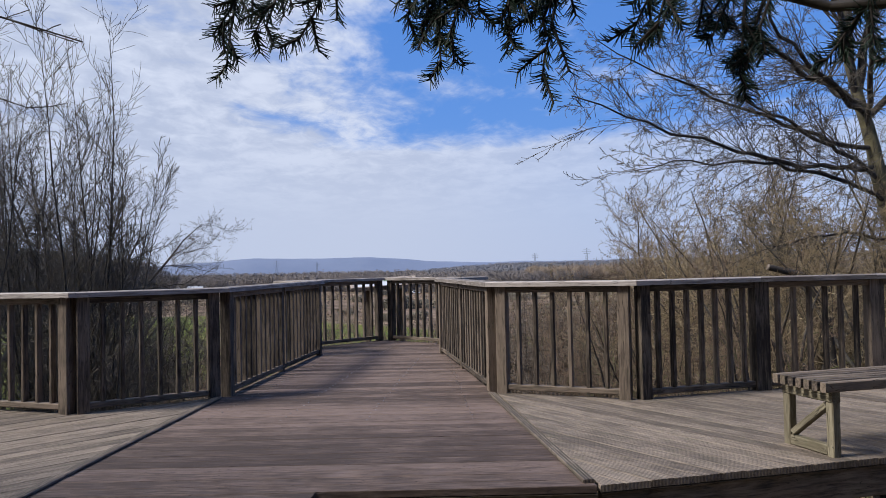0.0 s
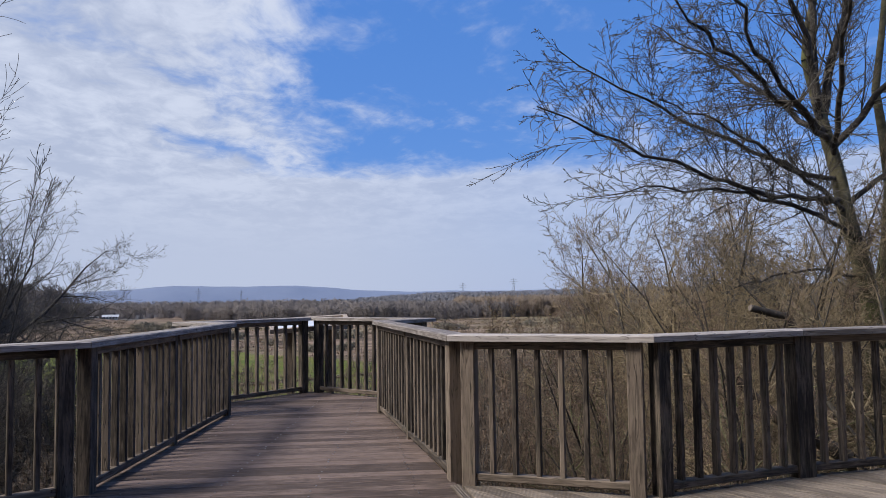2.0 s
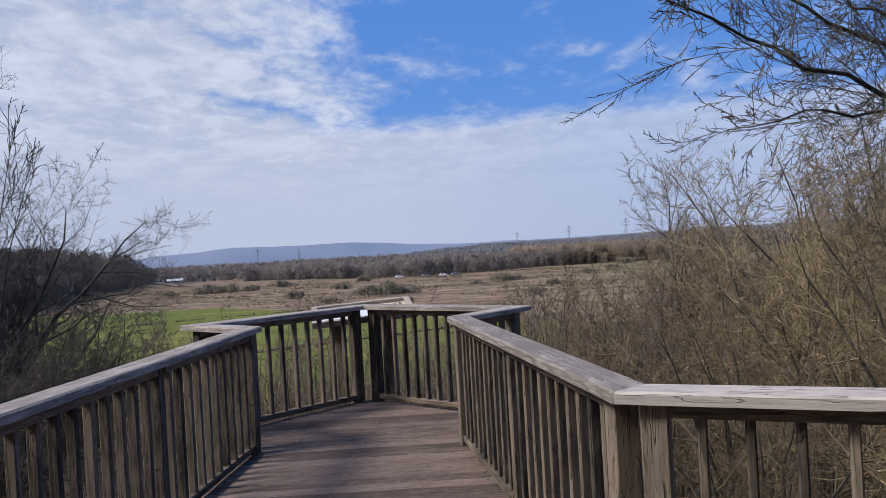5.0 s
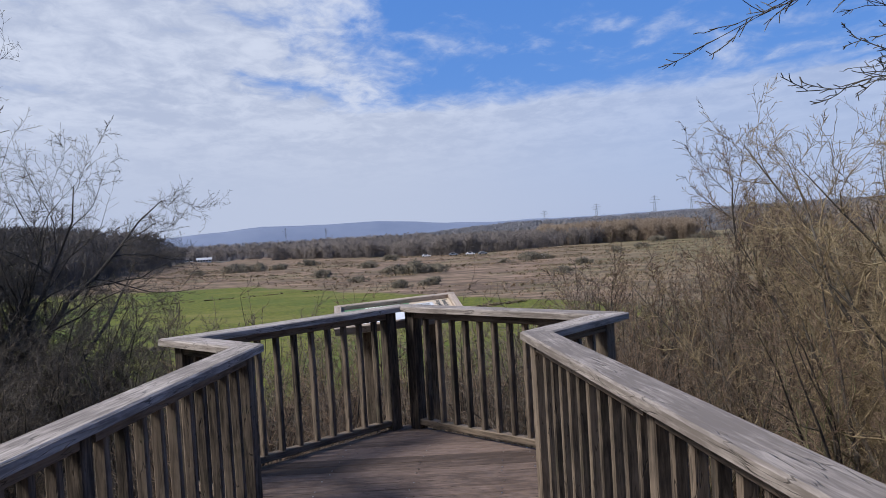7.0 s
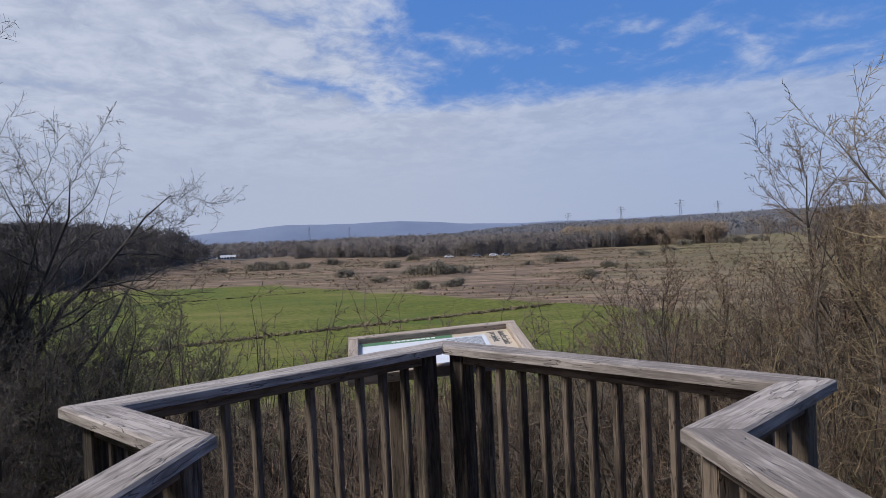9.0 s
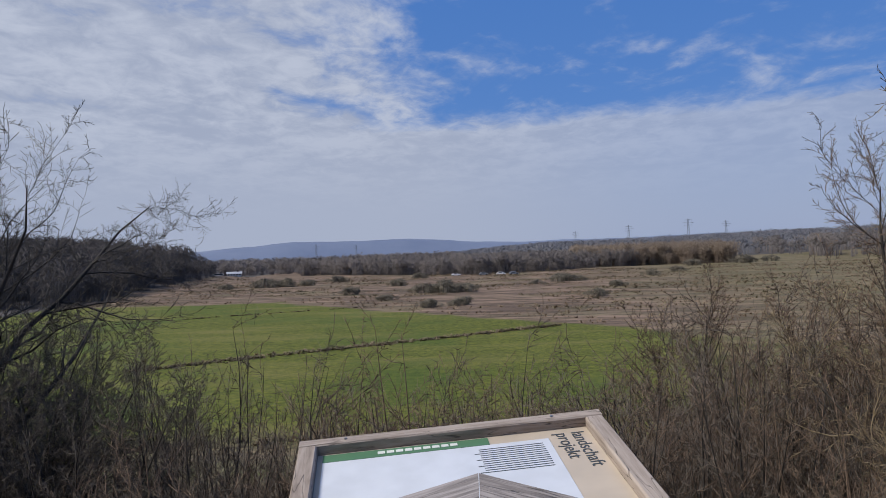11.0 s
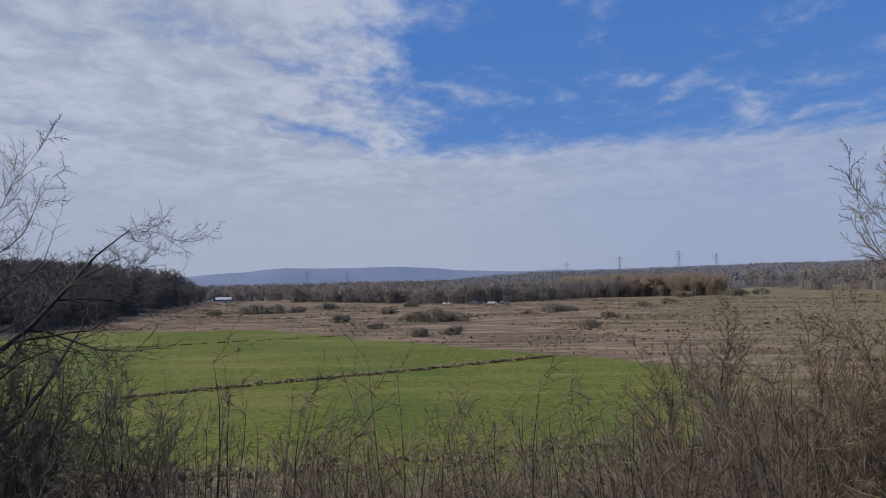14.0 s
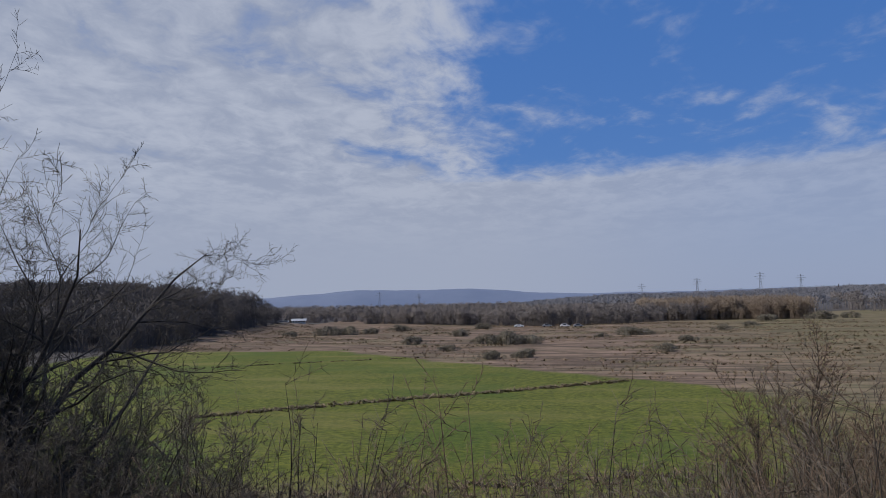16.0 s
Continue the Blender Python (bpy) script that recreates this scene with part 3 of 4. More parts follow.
def info_board():
    w, dep = 1.20, 0.80
    # origin: middle of the far edge, local y away from the deck
    m = Matrix.Translation((-1.405, 14.12, 1.03)) @ pose(0, 0, 0, 0, 0, 13.5) @ pose(0, 0, 0, 9.5, -2.7, 0)
    ob = thing("information_board", "tilted information board in a pale timber frame beyond the railing", "sign", m=m)

    def bt(name, p0, p1, ww, hh, mat=BOARD_WOOD):
        return timber(name, m @ Vector(p0), m @ Vector(p1), ww, hh, mat, ob, up=m.to_3x3() @ Vector((0, 0, 1)))
    bt("frame_bar", (-w / 2, -0.03, 0), (w / 2, -0.03, 0), 0.06, 0.07)
    bt("frame_bar", (-w / 2, -dep + 0.03, 0), (w / 2, -dep + 0.03, 0), 0.06, 0.07)
    bt("frame_bar", (-w / 2 + 0.035, -dep + 0.061, 0), (-w / 2 + 0.035, -0.061, 0), 0.07, 0.066)
    bt("frame_bar", (w / 2 - 0.035, -dep + 0.061, 0), (w / 2 - 0.035, -0.061, 0), 0.07, 0.066)
    for y in (-0.03, -dep + 0.03):
        for x in (-0.42, 0.40):
            bm = bmesh.new()
            bmesh.ops.create_cone(bm, cap_ends=True, segments=8, radius1=0.007, radius2=0.005, depth=0.006)
            part("screw", bm, STEEL, ob, "", Matrix.Translation((x, y, 0.037)))

    def slab(name, x0, x1, y0, y1, z0, z1, mat, parent, label=""):
        verts = [(x, y, z) for z in (z0, z1) for x, y in ((x0, y0), (x1, y0), (x1, y1), (x0, y1))]
        faces = [(3, 2, 1, 0), (4, 5, 6, 7), (0, 1, 5, 4), (1, 2, 6, 5), (2, 3, 7, 6), (3, 0, 4, 7)]
        return part(name, mesh_of(name, verts, faces), mat, parent, label)
    ix, y0, y1 = w / 2 - 0.071, -dep + 0.062, -0.062
    sheet = slab("panel", -ix, ix, y0, y1, -0.02, -0.008, BEIGE, ob, "printed panel with beige margin")
    slab("text_field", -ix + 0.02, ix - 0.17, y0 + 0.02, y1 - 0.075, -0.008, -0.0055, PAPER, sheet, "pale blue-white text field")
    head = slab("header", -ix + 0.02, 0.13, y1 - 0.073, y1 - 0.012, -0.008, -0.005, GREEN, sheet, "green header strip")
    for k in range(9):
        slab("heading_mark", -0.30 + k * 0.035, -0.272 + k * 0.035, y1 - 0.052, y1 - 0.030, -0.005, -0.0035, PALE_INK, sheet)
    for k in range(12):
        slab("text_line", 0.08 - 0.02 * (k % 3 == 2), ix - 0.20, y1 - 0.115 - k * 0.017, y1 - 0.110 - k * 0.017, -0.0055, -0.0045, INK, sheet)
    for k, word in enumerate(("projekt", "landschaft")):
        cu = bpy.data.curves.new("lettering", "FONT")
        cu.body, cu.size, cu.extrude = word, 0.075, 0.0006
        cu.materials.append(INK)
        tx = new("lettering", cu)
        tx.parent = sheet
        tx.matrix_basis = pose(ix - 0.075 + 0.062 * k - 0.06, y1 - 0.04, -0.0065, 0, 0, -90)
    # stand
    for x in (-0.30, 0.30):
        top = m @ Vector((x, -0.42, -0.04))
        foot = Vector((top.x, top.y, ground_z(top.x, top.y) - 0.3))
        timber("stand_post", foot, top, 0.09, 0.09, POST, ob, up=(0, 1, 0))
    bt("bearer", (-0.5, -0.42, -0.032), (0.5, -0.42, -0.032), 0.08, 0.022, POST)
    return ob


info_board()

# ---- the deck's planks and bearers ----
deck = thing("deck", "weathered brown viewing deck of grooved timber planks", "deck", kind="structure")
rng = np.random.default_rng(5)
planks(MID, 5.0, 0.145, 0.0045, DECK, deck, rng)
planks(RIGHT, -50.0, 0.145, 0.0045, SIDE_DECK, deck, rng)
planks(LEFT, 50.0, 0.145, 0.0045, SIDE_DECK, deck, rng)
for outline in (MID, RIGHT, LEFT):
    n = len(outline)
    part("underlay", mesh_of("underlay", [(x, y, z) for z in (-0.0495, -0.0465) for x, y in outline],
         [list(range(n)), list(range(n, 2 * n))] + [[i, (i + 1) % n, n + (i + 1) % n, n + i] for i in range(n)]), POST, deck)
timber("seam_board", (1.36, 4.83, 0.012), (0.74, 7.77, 0.012), 0.07, 0.022, SIDE_DECK, deck)
timber("seam_board", (-1.75, 3.95, 0.012), (-1.90, 7.60, 0.012), 0.07, 0.022, SIDE_DECK, deck)
for a, b in (((-0.13, 3.92), (-0.13, 4.60)), ((-0.12, 4.68), (1.40, 4.82)), ((1.42, 4.84), (3.24, 5.47)), ((3.24, 5.47), (5.65, 6.30)), ((-5.6, 3.95), (-0.2, 3.95))):
    timber("fascia", (*a, -0.14), (*b, -0.14), 0.05, 0.19, POST, deck)
for a, b in (((-1.6, 4.1), (-1.6, 11.4)), ((-0.4, 4.8), (-0.6, 12.7)), ((0.7, 4.9), (-0.1, 11.2)), ((1.6, 7.2), (5.4, 8.2)), ((1.7, 5.2), (5.5, 6.6)), ((-5.5, 4.4), (-2.0, 4.4)), ((-5.4, 7.2), (-2.2, 6.6)), ((-2.2, 11.8), (0.2, 12.0))):
    timber("bearer", (*a, -0.15), (*b, -0.15), 0.08, 0.20, POST, deck)
for x, y in ((-1.6, 7.9), (0.55, 8.2), (-1.6, 11.0), (-0.25, 11.0), (-1.2, 12.9), (2.0, 7.2), (4.4, 8.0), (-2.8, 6.7), (-5.2, 7.2), (1.6, 5.2), (4.5, 6.2)):
    g = ground_z(x, y)
    if g < -0.35:
        timber("support_post", (x, y, g - 0.3), (x, y, -0.26), 0.14, 0.14, POST, deck)
# nail heads in rows over the bearers
nail_mesh = mesh_of("nail", [(0.006 * math.cos(k * math.pi / 3), 0.006 * math.sin(k * math.pi / 3), z) for z in (-0.004, 0.0016) for k in range(6)],
                    [(0, 1, 7, 6), (1, 2, 8, 7), (2, 3, 9, 8), (3, 4, 10, 9), (4, 5, 11, 10), (5, 0, 6, 11), (6, 7, 8, 9, 10, 11)])
nail_rng = random.Random(9)
for k in range(43):
    for x0, x1 in ((-1.60, -1.60), (-0.95, -0.95), (-0.25, -0.35), (0.62, -0.18)):
        y = 6.6 + k * 0.1455
        x = x0 + (x1 - x0) * k / 42 + nail_rng.uniform(-0.012, 0.012)
        part("nail", nail_mesh, STEEL, deck, "", Matrix.Translation((x, y + nail_rng.choice((-0.03, 0.03)), 0.0025)))

# ---- trees and scrub on the bank ----
WAND = [(7, 0.08, 0.03, 15, 0.32, 42, 0.10), (4, 0.17, 0.08, 10, 0.42, 42, 0.05), (1, 0.2, 0.06, 0, 0, 0, 0)]
HAZEL = [(9, 0.11, 0.02, 16, 0.38, 48, 0.12), (6, 0.19, 0.05, 8, 0.42, 46, 0.1), (3, 0.24, 0.05, 6, 0.46, 45, 0.05), (1, 0.22, 0.03, 0, 0, 0, 0)]
ALDER = [(10, 0.13, 0.02, 15, 0.52, 46, 0.2), (8, 0.19, 0.05, 14, 0.40, 48, 0.12), (5, 0.25, 0.05, 9, 0.36, 50, 0.05), (1, 0.25, 0.04, 0, 0, 0, 0)]
YOUNG = [(11, 0.07, 0.03, 24, 0.42, 38, 0.35), (8, 0.11, 0.04, 12, 0.36, 42, 0.1), (5, 0.17, 0.05, 8, 0.38, 44, 0.05), (1, 0.2, 0.03, 0, 0, 0, 0)]
BIRCH = [(10, 0.04, 0.05, 30, 0.24, 34, 0.12), (5, 0.12, 0.09, 9, 0.45, 38, 0.1), (3, 0.16, 0.05, 0, 0, 0, 0)]


def stems(rng, count, height, spread, plan, radius):
    segs = tuple([] for _ in plan)
    for k in range(count):
        a = rng.uniform(0, 2 * math.pi)
        lean = rng.uniform(0.02, spread)
        base = np.array((math.cos(a), math.sin(a), 0)) * rng.uniform(0, 0.35)
        h = height * rng.uniform(0.65, 1.05)
        grow(rng, base, (math.cos(a) * lean, math.sin(a) * lean, 1), h, radius * h / height, 0, plan, segs)
    return segs


def clump(seed, label, count, height, spread, radius, mats, at, plan=WAND, buds=None, name="shrub", category="shrub", group="bare shrubs on the bank", spin=0.0, single=True):
    rng = np.random.default_rng(seed)
    ob = thing(name, label, category, group, m=pose(at[0], at[1], ground_z(at[0], at[1]) - 0.05, 0, 0, spin))
    woody(ob, rng, stems(rng, count, height, spread, plan, radius), mats, (5, 4, 3), buds, single, plan[-1][0] == 1)
    return ob


def repeat(ob, at, spin, size):
    copy = copy_thing(ob, pose(at[0], at[1], ground_z(at[0], at[1]) - 0.05, 0, 0, spin))
    copy.scale = (size, size, size)
    return copy


# the thicket of slender stems beside the deck
birch = clump(11, "slender bare birch thicket of many dark upright stems", 12, 7.8, 0.22, 0.036, (BARK_DARK, BARK, BARK), (-5.9, 12.2), BIRCH, name="birch_thicket", category="tree", group="birch thickets by the deck")
for x, y, spin, size in ((-7.4, 13.4, 130, 0.95), (-7.0, 10.6, 250, 0.82), (-9.4, 12.6, 60, 1.0), (-10.6, 15.0, 200, 1.0), (-8.6, 9.4, 20, 0.8)):
    repeat(birch, (x, y), spin, size)


def big_tree():
    """The spreading tree whose long limbs reach over towards the deck."""
    rng = np.random.default_rng(21)
    x, y = 8.9, 17.3
    g = ground_z(x, y) - 0.2
    ob = thing("spreading_tree", "large bare spreading tree with mossy trunk and long limbs", "tree", at=(0, 0, 0))
    segs = ([], [], [])
    # the trunk leans over towards the deck, a second stem stands beside it
    rise_to = ((x + 0.50, y, g), (x + 0.42, y, 0.4), (x + 0.22, y, 1.8), (x - 0.08, y, 3.0), (x - 0.28, y, 4.1), (x - 0.48, y, 4.9),
               (x - 0.78, y - 0.1, 6.0), (x - 0.62, y - 0.2, 7.2), (x - 0.5, y - 0.2, 9.0), (x - 0.2, y - 0.3, 11.5))
    second = ((x + 1.0, y + 0.5, g), (x + 0.9, y + 0.5, 1.5), (x + 1.1, y + 0.4, 3.5), (x + 0.9, y + 0.4, 5.5), (x + 1.2, y + 0.3, 8.0), (x + 1.0, y + 0.3, 11.0))
    for line, r in ((rise_to, 0.23), (second, 0.17)):
        k = len(line) - 1
        for i in range(k):
            p, q = np.array(line[i]), np.array(line[i + 1])
            mid = (p + q) / 2 + rng.normal(0, 0.03, 3)
            r0, r1 = r * (1 - 0.88 * i / k), r * (1 - 0.88 * (i + 1) / k)
            segs[0].append((*p, *mid, r0, (r0 + r1) / 2))
            segs[0].append((*mid, *q, (r0 + r1) / 2, r1))
    heights = [p[2] for p in rise_to]
    plan = [(1, 0, 0, 0, 0, 0, 0), (9, 0.08, 0.03, 2, 0.32, 40, 0.1), (7, 0.11, 0.02, 7, 0.40, 38, 0.1), (4, 0.16, 0.02, 6, 0.42, 38, 0.1), (2, 0.2, 0.02, 0, 0, 0, 0)]
    for tip, start, sag, r in (((1.9, 11.6, 3.7), 3.2, -0.7, 0.10), ((2.9, 12.7, 2.7), 2.4, 0.9, 0.085), ((4.2, 12.2, 6.3), 4.4, -0.7, 0.11),
                               ((2.6, 14.0, 5.2), 3.6, -0.5, 0.09), ((6.2, 15.0, 9.5), 4.6, 0.3, 0.13), ((9.5, 16.5, 11.5), 4.8, 0.0, 0.16), ((12.5, 15.0, 8.5), 4.2, 0.4, 0.13),
                               ((6.0, 20.5, 8.0), 4.4, 0.2, 0.11), ((7.0, 13.0, 7.6), 4.0, 0.1, 0.11), ((5.0, 14.6, 1.2), 1.6, 0.6, 0.06), ((13.0, 18.0, 5.5), 3.0, 0.4, 0.1), ((7.6, 16.0, 12.5), 4.9, 0.0, 0.13), ((3.4, 12.0, 5.6), 4.6, -0.2, 0.11), ((3.9, 13.2, 4.2), 2.9, 0.5, 0.09)):
        sweep(rng, (float(np.interp(start, heights, [p[0] for p in rise_to])), y, start), tip, sag, r * 0.60, plan, segs, 16)
    woody(ob, rng, segs, (BARK_MOSS, BARK_DARK, BARK), (8, 6, 3), (0.06, 0.012))
    return ob


big_tree()


def dead_limb():
    """A broken dark limb that lies among the shrubs, with an upright stub sawn off pale."""
    ob = thing("broken_limb", "dark broken limb with a pale sawn stub among the shrubs", "tree limb", at=(5.6, 13.2, 0))
    log = [(-0.75, -0.1, 0.12, -0.2, 0, -0.42, 0.06, 0.085), (-0.2, 0, -0.42, 0.9, 0.1, -1.05, 0.085, 0.12), (0.9, 0.1, -1.05, 2.2, 0.4, -2.4, 0.12, 0.16), (2.2, 0.4, -2.4, 3.0, 0.7, -4.6, 0.16, 0.2)]
    part("log", array_mesh("log", *tubes(log, 8)), BARK_DARK, ob)
    stub = [(0.55, 0.05, -0.85, 0.42, 0, 0.35, 0.07, 0.062), (0.42, 0, 0.35, 0.05, -0.05, 0.98, 0.062, 0.055), (0.05, -0.05, 0.98, -0.5, -0.1, 1.12, 0.055, 0.05)]
    part("stub", array_mesh("stub", *tubes(stub, 8)), BARK_DARK, ob)
    bm = bmesh.new()
    bmesh.ops.create_cone(bm, cap_ends=True, segments=10, radius1=0.049, radius2=0.047, depth=0.02)
    part("sawn_face", bm, BOARD_WOOD, ob, "pale sawn wood face", along((-0.505, -0.1, 1.122), (-0.6, -0.11, 1.146)) @ pose(0, 0, 0, 0, 90, 0))


dead_limb()


def path_tree():
    """The bare tree beside the path, of which a thin branch hangs into view."""
    rg = np.random.default_rng(27)
    ob = thing("path_tree", "bare tree beside the path with thin hanging twigs", "tree", at=(0, 0, 0))
    x, y = -6.4, 3.2
    segs = ([], [], [])
    last = np.array((x, y, ground_z(x, y) - 0.1))
    for k in range(8):
        q = np.array((x + 0.05 * k, y + rg.normal(0, 0.05), 1.0 * (k + 1)))
        segs[0].append((*last, *q, 0.14 * (1 - k / 8.6), 0.14 * (1 - (k + 1) / 8.6)))
        last = q
    plan = [(1, 0, 0, 0, 0, 0, 0), (7, 0.12, 0.0, 1, 0.3, 45, 0.2), (5, 0.16, 0.0, 4, 0.4, 42, 0.1), (3, 0.2, 0.0, 0, 0, 0, 0)]
    for tip, z in (((-1.75, 5.1, 2.72), 3.3), ((-2.5, 5.6, 3.9), 4.2), ((-3.0, 4.4, 5.6), 5.0), ((-8.5, 4.5, 6.0), 4.8), ((-8.0, 1.5, 5.0), 3.8)):
        sweep(rg, (x + 0.15, y, z), tip, 0.35, 0.03, plan, segs, 10)
    woody(ob, rg, segs, (BARK_DARK, BARK_DARK, BARK_DARK), (8, 5, 3))


path_tree()

RED = (TWIG_RED, TWIG_RED, TWIG_RED)
WARM = (BARK, TWIG_WARM, TWIG_WARM)
OLIVE = (BARK_DARK, BARK_MOSS, TWIG_RED)
willow_a = clump(31, "bare willow shrub with ochre twigs and opening buds", 10, 8.2, 0.62, 0.095, WARM, (6.6, 19.0), HAZEL, buds=(0.02, 0.018))
willow_b = clump(32, "bare willow shrub with mossy stems and ochre twigs", 9, 8.8, 0.50, 0.095, OLIVE, (9.4, 21.0), HAZEL)
brush_a = clump(33, "dense bare reddish-brown scrub bush", 22, 5.9, 0.52, 0.042, RED, (-4.2, 24.5), WAND, single=False)
brush_b = clump(34, "dense bare grey-brown scrub bush", 21, 6.2, 0.48, 0.042, (BARK_DARK, TWIG_RED, TWIG_GREY), (-8.0, 26.0), WAND, single=False)
rng = np.random.default_rng(77)
kinds = (willow_a, willow_b)
for x, y, s in ((12.8, 23.0, 1.15), (7.6, 24.0, 0.92), (3.9, 16.6, 0.56), (5.6, 14.4, 0.62), (4.6, 20.5, 0.68), (9.5, 29.0, 1.05), (14.0, 29.0, 1.1), (2.9, 13.4, 0.40), (4.4, 11.8, 0.46), (5.2, 18.0, 0.68),
                (6.9, 21.4, 0.85), (3.3, 18.6, 0.48), (8.2, 19.0, 0.9), (10.5, 25.0, 1.1), (7.0, 16.4, 0.75), (6.0, 16.0, 0.66), (10.6, 18.6, 1.0), (7.4, 13.0, 0.66), (11.6, 15.6, 0.95)):
    repeat(kinds[int(rng.integers(2))], (x, y), rng.uniform(0, 360), s)
kinds = (brush_a, brush_b)
for row, (y, n) in enumerate(((16.5, 8), (20.0, 11), (23.5, 14), (27.0, 15), (31.0, 14))):
    for k in range(n):
        x = -12.5 + (k + rng.uniform(-0.3, 0.3)) * (19 + row * 1.6) / n - row * 0.5
        yy = y + rng.uniform(-1.4, 1.4)
        low = 0.56 + 0.34 * step(-9.0, -2.0, x) + 0.20 * step(0.0, 4.0, x)
        repeat(kinds[int(rng.integers(2))], (x, yy), rng.uniform(0, 360), rng.uniform(0.74, 1.0) * low * (0.70 if y < 22 else 1.0))

for x, y, s in ((1.0, 24.0, 0.80), (2.2, 22.8, 0.84), (3.4, 23.8, 0.90), (4.6, 22.6, 0.98), (5.8, 22.2, 1.05), (2.2, 26.4, 0.86), (3.6, 27.4, 0.95), (5.4, 26.8, 1.05), (7.2, 25.4, 1.15), (2.4, 20.2, 0.72), (8.4, 28.0, 1.25), (6.0, 30.5, 1.25), (2.2, 31.0, 1.0), (3.6, 21.4, 0.82), (0.2, 26.0, 0.82), (4.2, 25.0, 0.98)):
    repeat(kinds[int(rng.integers(2))], (x, y), rng.uniform(0, 360), s)

for k in range(24):
    repeat(kinds[k % 2], (-7.2 + 9.6 * ((k * 7) % 24) / 23 + rng.uniform(-0.3, 0.3), rng.uniform(21.0, 27.5)), rng.uniform(0, 360), rng.uniform(0.66, 0.84) + 0.12 * step(12, 24, (k * 7) % 24))

# the trees and thicket on the flanks of the bank


def side_tree(seed, x, y, height, mats, label, count, lean, r, plan, buds=(0.12, 0.018)):
    rg = np.random.default_rng(seed)
    ob = thing("bare_tree", label, "tree", "bare trees on the bank", at=(x, y, ground_z(x, y) - 0.1))
    woody(ob, rg, stems(rg, count, height, lean, plan, r), mats, (7, 5, 3), buds, True, True)
    return ob


DARK = (BARK_DARK, BARK_DARK, BARK)
side_tree(41, -14.3, 25.4, 11.6, DARK, "tall bare dark tree with crooked limbs and knobbly twigs", 5, 0.15, 0.16, ALDER)
side_tree(42, -15.2, 26.6, 12.6, DARK, "tall bare dark tree with crooked limbs and knobbly twigs", 4, 0.2, 0.17, ALDER)
BROWN = (BARK_DARK, BARK_DARK, TWIG_RED)
side_tree(48, 1.7, 28.0, 6.6, BROWN, "slim bare young tree with fanning branches and buds", 2, 0.08, 0.12, YOUNG, (0.3, 0.022))
side_tree(43, 3.6, 25.6, 6.0, BROWN, "bare young tree with brown twigs on the bank", 3, 0.16, 0.12, YOUNG, (0.15, 0.02))
side_tree(44, 5.4, 24.4, 7.0, BROWN, "bare young tree with reddish twigs on the bank", 4, 0.24, 0.12, YOUNG, (0.2, 0.02))
side_tree(46, 6.6, 27.0, 8.8, BROWN, "bare young tree with reddish twigs on the bank", 4, 0.24, 0.13, YOUNG, (0.2, 0.02))
side_tree(49, 3.4, 29.5, 6.7, BROWN, "slim bare young tree with fanning branches and buds", 3, 0.16, 0.12, YOUNG, (0.15, 0.02))
thick = clump(45, "dense dark bare thicket with a few pale buds", 18, 6.4, 0.42, 0.06, (BARK_DARK, BARK, TWIG_GREY), (-11.6, 25.0), HAZEL, buds=(0.06, 0.018))
for x, y, s in ((-13.4, 23.4, 0.95), (-12.8, 27.6, 0.95), (-10.0, 23.2, 0.80), (-9.7, 26.2, 0.88), (-11.2, 21.0, 0.70), (-14.6, 25.4, 1.0)):
    repeat(thick, (x, y), rng.uniform(0, 360), s)

# ---- fir beside the start of the path ----


